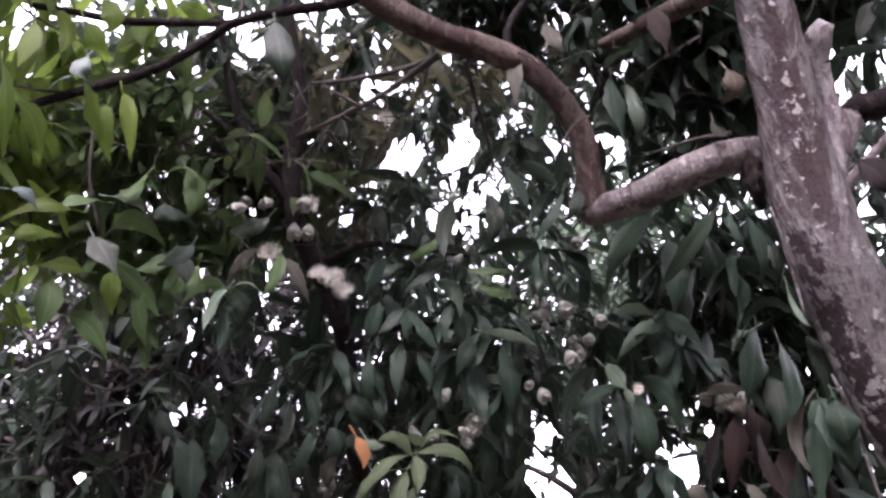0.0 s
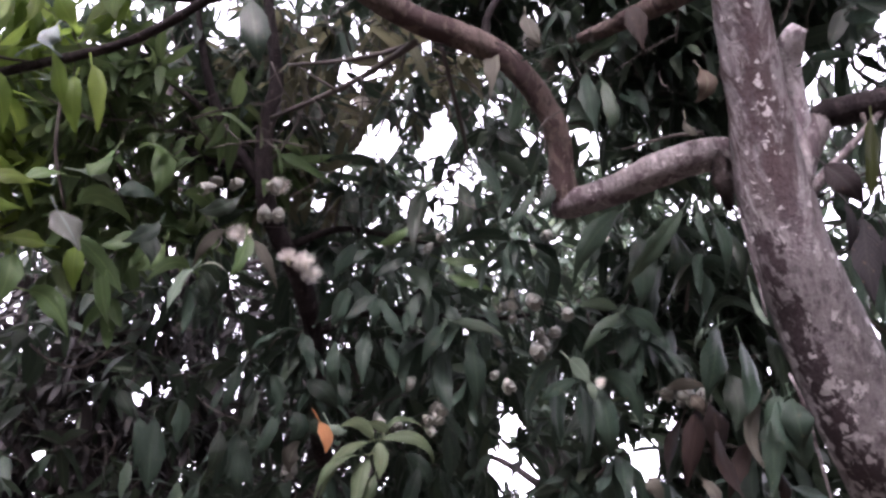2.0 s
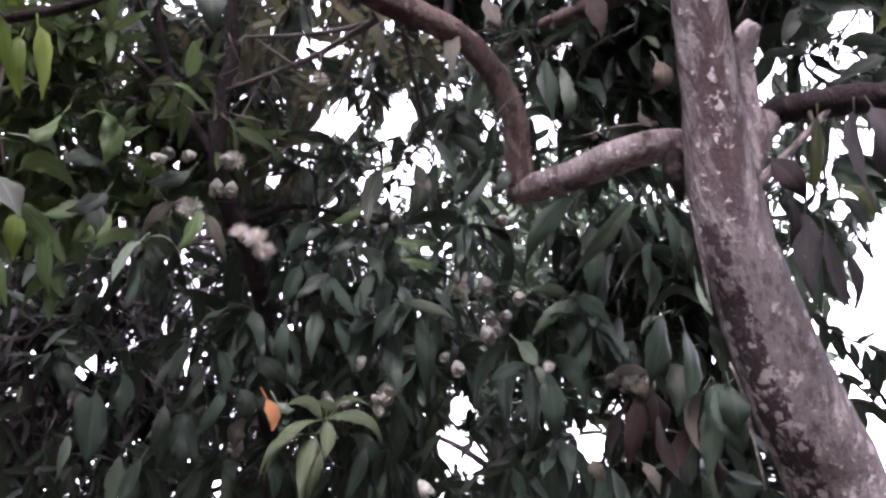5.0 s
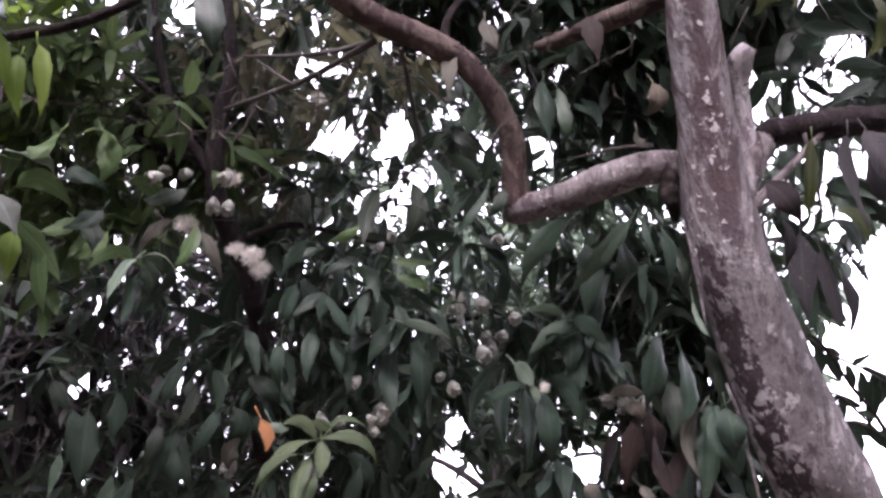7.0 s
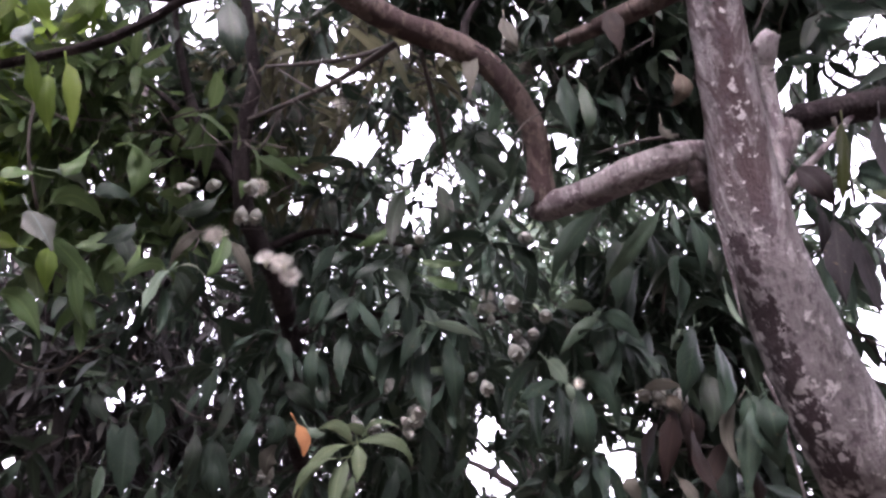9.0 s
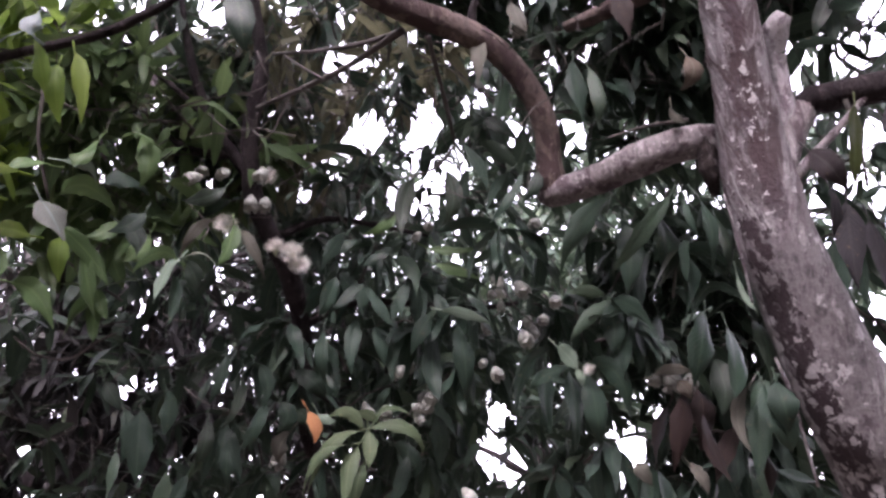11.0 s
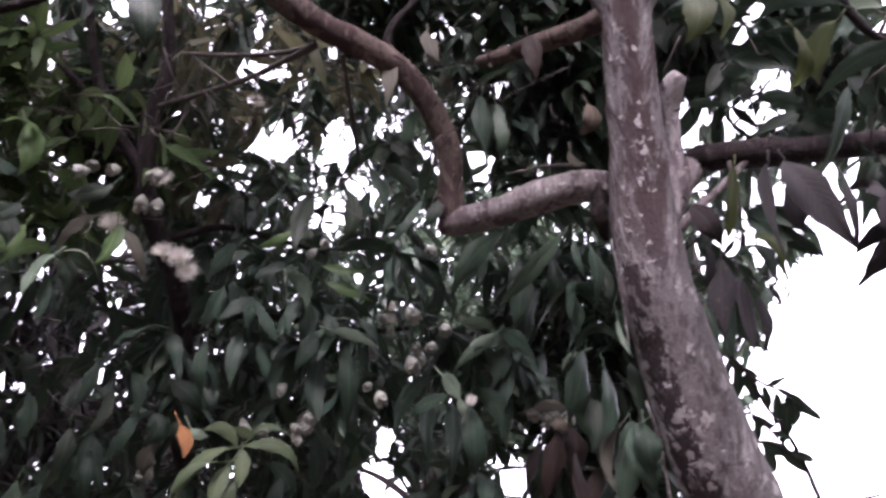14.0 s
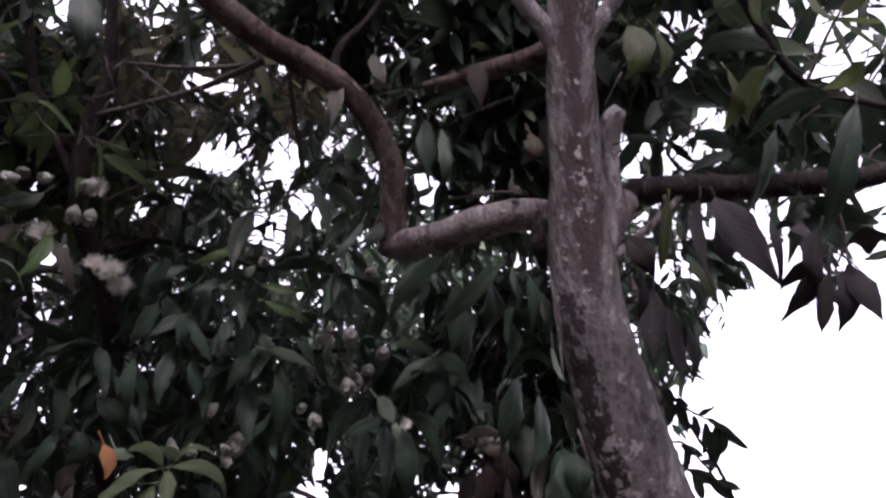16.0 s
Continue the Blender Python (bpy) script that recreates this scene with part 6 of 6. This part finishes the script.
for tip, k in (((0.237, 1.455, 2.453), 6), ((0.526, 1.484, 2.245), 7), ((0.600, 1.513, 2.190), 6), ((0.498, 1.667, 2.000), 7), ((0.591, 1.682, 1.967), 6), ((0.387, 1.755, 1.970), 7),
               ((0.618, 1.318, 2.343), 6), ((0.587, 1.245, 2.830), 6), ((0.492, 1.279, 2.789), 7), ((0.625, 1.273, 2.745), 6), ((0.333, 1.189, 2.947), 6), ((0.540, 1.166, 2.958), 6), ((0.725, 1.584, 1.954), 6), ((0.800, 1.551, 1.922), 6), ((0.761, 1.561, 1.986), 5)):
    whorl(near_tree, tip, k, 0.155)
for tip, k in (((0.855, 0.939, 2.935), 6), ((0.996, 0.939, 2.880), 7), ((1.080, 0.824, 2.915), 7), ((0.920, 1.017, 2.802), 6), ((1.107, 0.837, 2.800), 7), ((1.074, 1.014, 2.658), 6),
               ((0.983, 1.125, 2.473), 6), ((0.940, 1.218, 2.312), 7), ((0.890, 1.200, 2.443), 5), ((1.261, 1.023, 2.572), 6)):
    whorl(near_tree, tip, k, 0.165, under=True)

for tip, k in (((1.050, 1.276, 2.993), 5), ((1.127, 1.294, 2.956), 5), ((1.222, 1.262, 2.994), 6), ((1.278, 1.302, 2.924), 5), ((1.076, 1.428, 2.666), 5), ((1.154, 1.477, 2.581), 5), ((1.236, 1.414, 2.667), 5)):
    whorl(near_tree, tip, k, 0.1, GREEN, 0.5)

# unseen limbs added to carry the near tree's light-blocking crown over the viewer's head
limb(near_tree, "limb", [(0.622, 0.844, 2.950, 0.0377), (1.0, 0.9, 3.35, 0.035), (0.8, 0.1, 3.9, 0.028), (0.4, -1.0, 4.0, 0.018), (0.1, -1.9, 3.9, 0.008)], BARK)
limb(near_tree, "limb", [(0.571, 0.691, 3.302, 0.0393), (1.5, 0.9, 4.1, 0.03), (2.1, 0.4, 4.4, 0.015)], BARK)


def bare_twigs(tree, centre, radius, count, seed):
    """Dry leafless twigs, thin and crooked."""
    rng = np.random.default_rng(seed)
    V, F, n = [], [], 0
    for i in range(count):
        p = np.array(centre) + rng.normal(size=3) * radius
        way = rng.normal(size=3) * (1, 0.6, 1)
        way /= np.linalg.norm(way)
        run = rng.uniform(0.08, 0.26)
        k = [(*p, rng.uniform(0.0012, 0.003))]
        for a in range(3):
            way = way + rng.normal(size=3) * 0.35
            way /= np.linalg.norm(way)
            p = p + way * run / 3
            k.append((*p, k[0][3] * (0.8 - 0.25 * a)))
        v, f, _ = tube_data(k, 4, 0.04, 0)
        V.append(v - np.array(tree.location))
        F += [tuple(x + n for x in g) for g in f]
        n += len(v)
    part("twigwork", mesh_of("twigwork", np.vstack(V), F, TWIG), tree, "tangle of dry brown twigs", kind="stuff")


bare_twigs(flower_tree, (-0.501, 1.479, 2.874), 0.2, 80, 1)
bare_twigs(flower_tree, (-0.219, 1.417, 2.937), 0.16, 60, 2)
bare_twigs(flower_tree, (-0.354, 1.842, 2.292), 0.22, 50, 3)
bare_twigs(near_tree, (0.113, 1.427, 2.788), 0.16, 50, 4)
bare_twigs(near_tree, (0.478, 1.272, 2.801), 0.14, 40, 5)
bare_twigs(near_tree, (1.071, 0.957, 2.824), 0.16, 40, 6)

# ---- trees further back ----
def back_tree(base, knots, tall, label):
    """knots: where the trunk is seen on its way up."""
    t = thing("background_tree", base, label, "tree", "trees behind")
    top = knots[-1]
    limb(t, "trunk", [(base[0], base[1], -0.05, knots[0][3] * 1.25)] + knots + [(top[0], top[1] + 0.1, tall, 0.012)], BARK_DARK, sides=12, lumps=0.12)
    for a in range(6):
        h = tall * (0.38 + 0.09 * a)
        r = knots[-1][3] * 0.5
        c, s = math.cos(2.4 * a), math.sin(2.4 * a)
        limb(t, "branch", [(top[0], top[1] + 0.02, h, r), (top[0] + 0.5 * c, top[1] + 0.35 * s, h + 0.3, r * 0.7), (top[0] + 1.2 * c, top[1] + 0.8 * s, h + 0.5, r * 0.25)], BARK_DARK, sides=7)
    return t


back_trees = [
    back_tree((-1.62, 3.25, 0), [(-1.381, 3.402, 2.307, 0.0666), (-1.350, 3.076, 2.809, 0.0567), (-1.318, 2.821, 3.293, 0.0501)], 4.6, "dark purplish-brown tree stem, its leaves coloured as in deep shade"),
    back_tree((-1.3, 3.3, 0), [(-1.011, 3.321, 2.758, 0.0446), (-1.038, 3.124, 3.067, 0.0393), (-1.038, 2.939, 3.354, 0.0341)], 4.8, "thin dark tree, its leaves coloured as in deep shade"),
    back_tree((1.05, 4.9, 0), [(1.05, 4.9, 1.6, 0.09), (0.98, 4.95, 3.2, 0.06)], 5.8, "dark leafy tree standing further back"),
    back_tree((2.95, 4.4, 0), [(2.95, 4.4, 2.0, 0.07), (3.0, 4.4, 4.0, 0.05)], 6.4, "dark leafy tree standing further back"),
]

# ---- the rest of the crowns ----
crown_mass(flower_tree, (-0.75, 2.5, 2.5), (1.5, 0.6, 1.0), 380, 0.15, LEAF_MASS, 1)
crown_mass(flower_tree, (-0.8, 2.05, 3.6), (1.5, 0.6, 0.7), 95, 0.15, LEAF_MASS, 12)
crown_mass(near_tree, (0.35, 2.3, 2.9), (1.1, 0.5, 1.1), 260, 0.17, LEAF_MASS, 2, clear=2.1)
crown_mass(near_tree, (0.6, 1.8, 3.75), (1.5, 0.6, 0.6), 200, 0.17, LEAF_MASS, 13, clear=2.2)
crown_mass(near_tree, (1.65, 1.75, 3.2), (0.95, 0.6, 0.8), 140, 0.18, LEAF_MASS, 3, clear=2.1)
crown_mass(fresh_tree, (-1.175, 1.465, 2.640), (0.27, 0.3, 0.42), 40, 0.15, LEAF_FRESH_MASS, 4, clear=1.8, droop=0.5)
crown_mass(fresh_tree, (-1.061, 1.274, 3.027), (0.4, 0.3, 0.25), 36, 0.17, LEAF_FRESH_MASS, 14, clear=1.8, droop=1.8)
crown_mass(fresh_tree, (-1.366, 1.365, 2.703), (0.4, 0.4, 0.7), 55, 0.15, LEAF_FRESH_MASS, 15, clear=1.6)
crown_mass(back_trees[0], (-2.5, 4.2, 3.0), (1.6, 1.0, 1.9), 520, 0.16, LEAF_SHADED_MASS, 5)
crown_mass(back_trees[1], (-1.2, 3.6, 2.8), (1.2, 0.7, 1.7), 430, 0.15, LEAF_SHADED_MASS, 6)
crown_mass(back_trees[2], (0.3, 4.6, 3.8), (1.9, 1.0, 2.5), 900, 0.17, LEAF_MASS, 7)
crown_mass(back_trees[3], (2.4, 4.3, 5.0), (1.7, 1.0, 1.7), 330, 0.17, LEAF_MASS, 8)
crown_mass(back_trees[0], (-1.6, 2.9, 4.8), (1.8, 0.9, 0.9), 50, 0.16, LEAF_SHADED_MASS, 9)
# Two crowns added overhead, mostly out of view, to cut the top light.
crown_mass(near_tree, (0.8, 0.5, 4.3), (2.4, 1.6, 0.8), 520, 0.18, LEAF_MASS, 21, clear=2.2)
crown_mass(flower_tree, (-1.6, 1.5, 4.7), (1.4, 1.6, 0.9), 200, 0.16, LEAF_MASS, 22, clear=2.2)
crown_mass(back_trees[2], (0.95, 3.0, 1.9), (0.65, 0.5, 0.75), 170, 0.15, LEAF_MASS, 23)
# Unseen crown added behind the viewer to block the sky there.
crown_mass(near_tree, (0.3, -1.7, 3.3), (2.8, 1.0, 1.3), 560, 0.18, LEAF_MASS, 24, clear=1.9)
crown_mass(back_trees[1], (-0.5, 3.9, 2.3), (1.7, 0.6, 0.9), 420, 0.16, LEAF_SHADED_MASS, 25)
crown_mass(back_trees[2], (0.6, 3.6, 3.2), (0.9, 0.5, 0.9), 240, 0.16, LEAF_MASS, 26)
crown_mass(back_trees[2], (1.048, 2.311, 2.045), (0.32, 0.25, 0.3), 70, 0.15, LEAF_MASS, 27)
crown_mass(near_tree, (1.032, 1.191, 3.130), (0.5, 0.3, 0.3), 90, 0.17, LEAF_MASS, 28)
crown_mass(back_trees[2], (1.206, 2.303, 2.225), (0.2, 0.3, 0.5), 80, 0.16, LEAF_MASS, 31)
crown_mass(flower_tree, (-0.895, 1.736, 3.168), (0.5, 0.3, 0.4), 12, 0.15, LEAF_MASS, 32)
# Out of view overhead: added to shade the flowering tree.
crown_mass(flower_tree, (-0.6, 0.8, 3.9), (1.3, 0.8, 0.5), 110, 0.16, LEAF_MASS, 33, clear=2.2)
crown_mass(flower_tree, (-0.800, 1.663, 2.794), (0.5, 0.25, 0.28), 60, 0.15, LEAF_SIDE_MASS, 34, droop=0.5)
crown_mass(flower_tree, (-0.770, 1.604, 3.069), (0.45, 0.2, 0.25), 10, 0.13, LEAF_MASS, 35)
crown_mass(back_trees[2], (1.017, 2.255, 2.692), (0.4, 0.25, 0.45), 120, 0.16, LEAF_MASS, 36)
crown_mass(near_tree, (1.385, 1.017, 3.051), (0.4, 0.25, 0.25), 55, 0.17, LEAF_MASS, 37)

# ---- unseen trees added round the viewer to block light ----
blocker_tree = back_tree((-5.6, -1.6, 0), [(-5.6, -1.6, 1.5, 0.12), (-5.5, -1.6, 3.0, 0.08)], 6.0, "unseen leafy green tree added to block light")
crown_mass(blocker_tree, (-5.6, -1.6, 3.4), (2.3, 2.0, 2.7), 700, 0.34, LEAF_MASS, 41, clear=2.5)
for x, y, turn in ((-3.6, -5.2, 70), (0.2, -6.2, 140), (4.0, -5.0, 220), (6.0, -1.6, 300), (-6.6, 2.8, 30), (-5.0, -3.6, 110), (-1.7, -6.3, 190), (2.2, -6.1, 250), (5.4, -3.4, 15), (-6.5, 0.6, 160), (7.0, 0.7, 95)):
    copy_thing(blocker_tree, pose(x, y, 0, 0, 0, turn))

crown_mass(flower_tree, (-0.527, 1.678, 3.047), (0.28, 0.2, 0.22), 45, 0.14, LEAF_MASS, 51)
crown_mass(near_tree, (0.165, 1.500, 3.402), (0.3, 0.2, 0.2), 60, 0.15, LEAF_MASS, 52)
crown_mass(near_tree, (0.597, 1.260, 3.210), (0.25, 0.2, 0.22), 60, 0.16, LEAF_MASS, 53)
crown_mass(back_trees[0], (-2.009, 3.396, 2.881), (0.7, 0.3, 0.6), 130, 0.16, LEAF_SHADED_MASS, 54)
crown_mass(back_trees[0], (-2.120, 3.653, 2.485), (0.6, 0.3, 0.3), 60, 0.16, LEAF_SHADED_MASS, 55)
crown_mass(back_trees[1], (-1.000, 2.771, 2.685), (0.5, 0.25, 0.5), 45, 0.15, LEAF_SHADED_MASS, 61)
crown_mass(back_trees[0], (-1.373, 2.993, 2.571), (0.45, 0.25, 0.5), 30, 0.15, LEAF_SHADED_MASS, 62)
# Another unseen crown, added to darken the leaves low on the left.
crown_mass(flower_tree, (-1.5, 0.2, 3.7), (1.1, 0.9, 0.5), 80, 0.17, LEAF_MASS, 63, clear=2.0)
crown_mass(flower_tree, (-0.477, 1.719, 3.098), (0.5, 0.2, 0.4), 60, 0.13, LEAF_OLIVE_MASS, 71, droop=1.6)
crown_mass(flower_tree, (-0.169, 1.442, 3.014), (0.3, 0.2, 0.2), 16, 0.12, LEAF_OLIVE_MASS, 72, droop=1.6)
crown_mass(near_tree, (0.575, 1.311, 2.836), (0.34, 0.2, 0.34), 80, 0.14, LEAF_MASS, 73)
# Unseen crown added left of and behind the viewer to hold back light.
crown_mass(fresh_tree, (-1.9, -1.2, 3.4), (1.7, 1.3, 1.1), 260, 0.2, LEAF_MASS, 74, clear=2.0)
crown_mass(back_trees[0], (-1.096, 2.888, 2.642), (0.6, 0.25, 0.4), 60, 0.15, LEAF_SHADED_MASS, 75)
crown_mass(fresh_tree, (-0.686, 1.351, 2.727), (0.25, 0.15, 0.2), 22, 0.14, LEAF_SIDE_MASS, 76, droop=1.4)
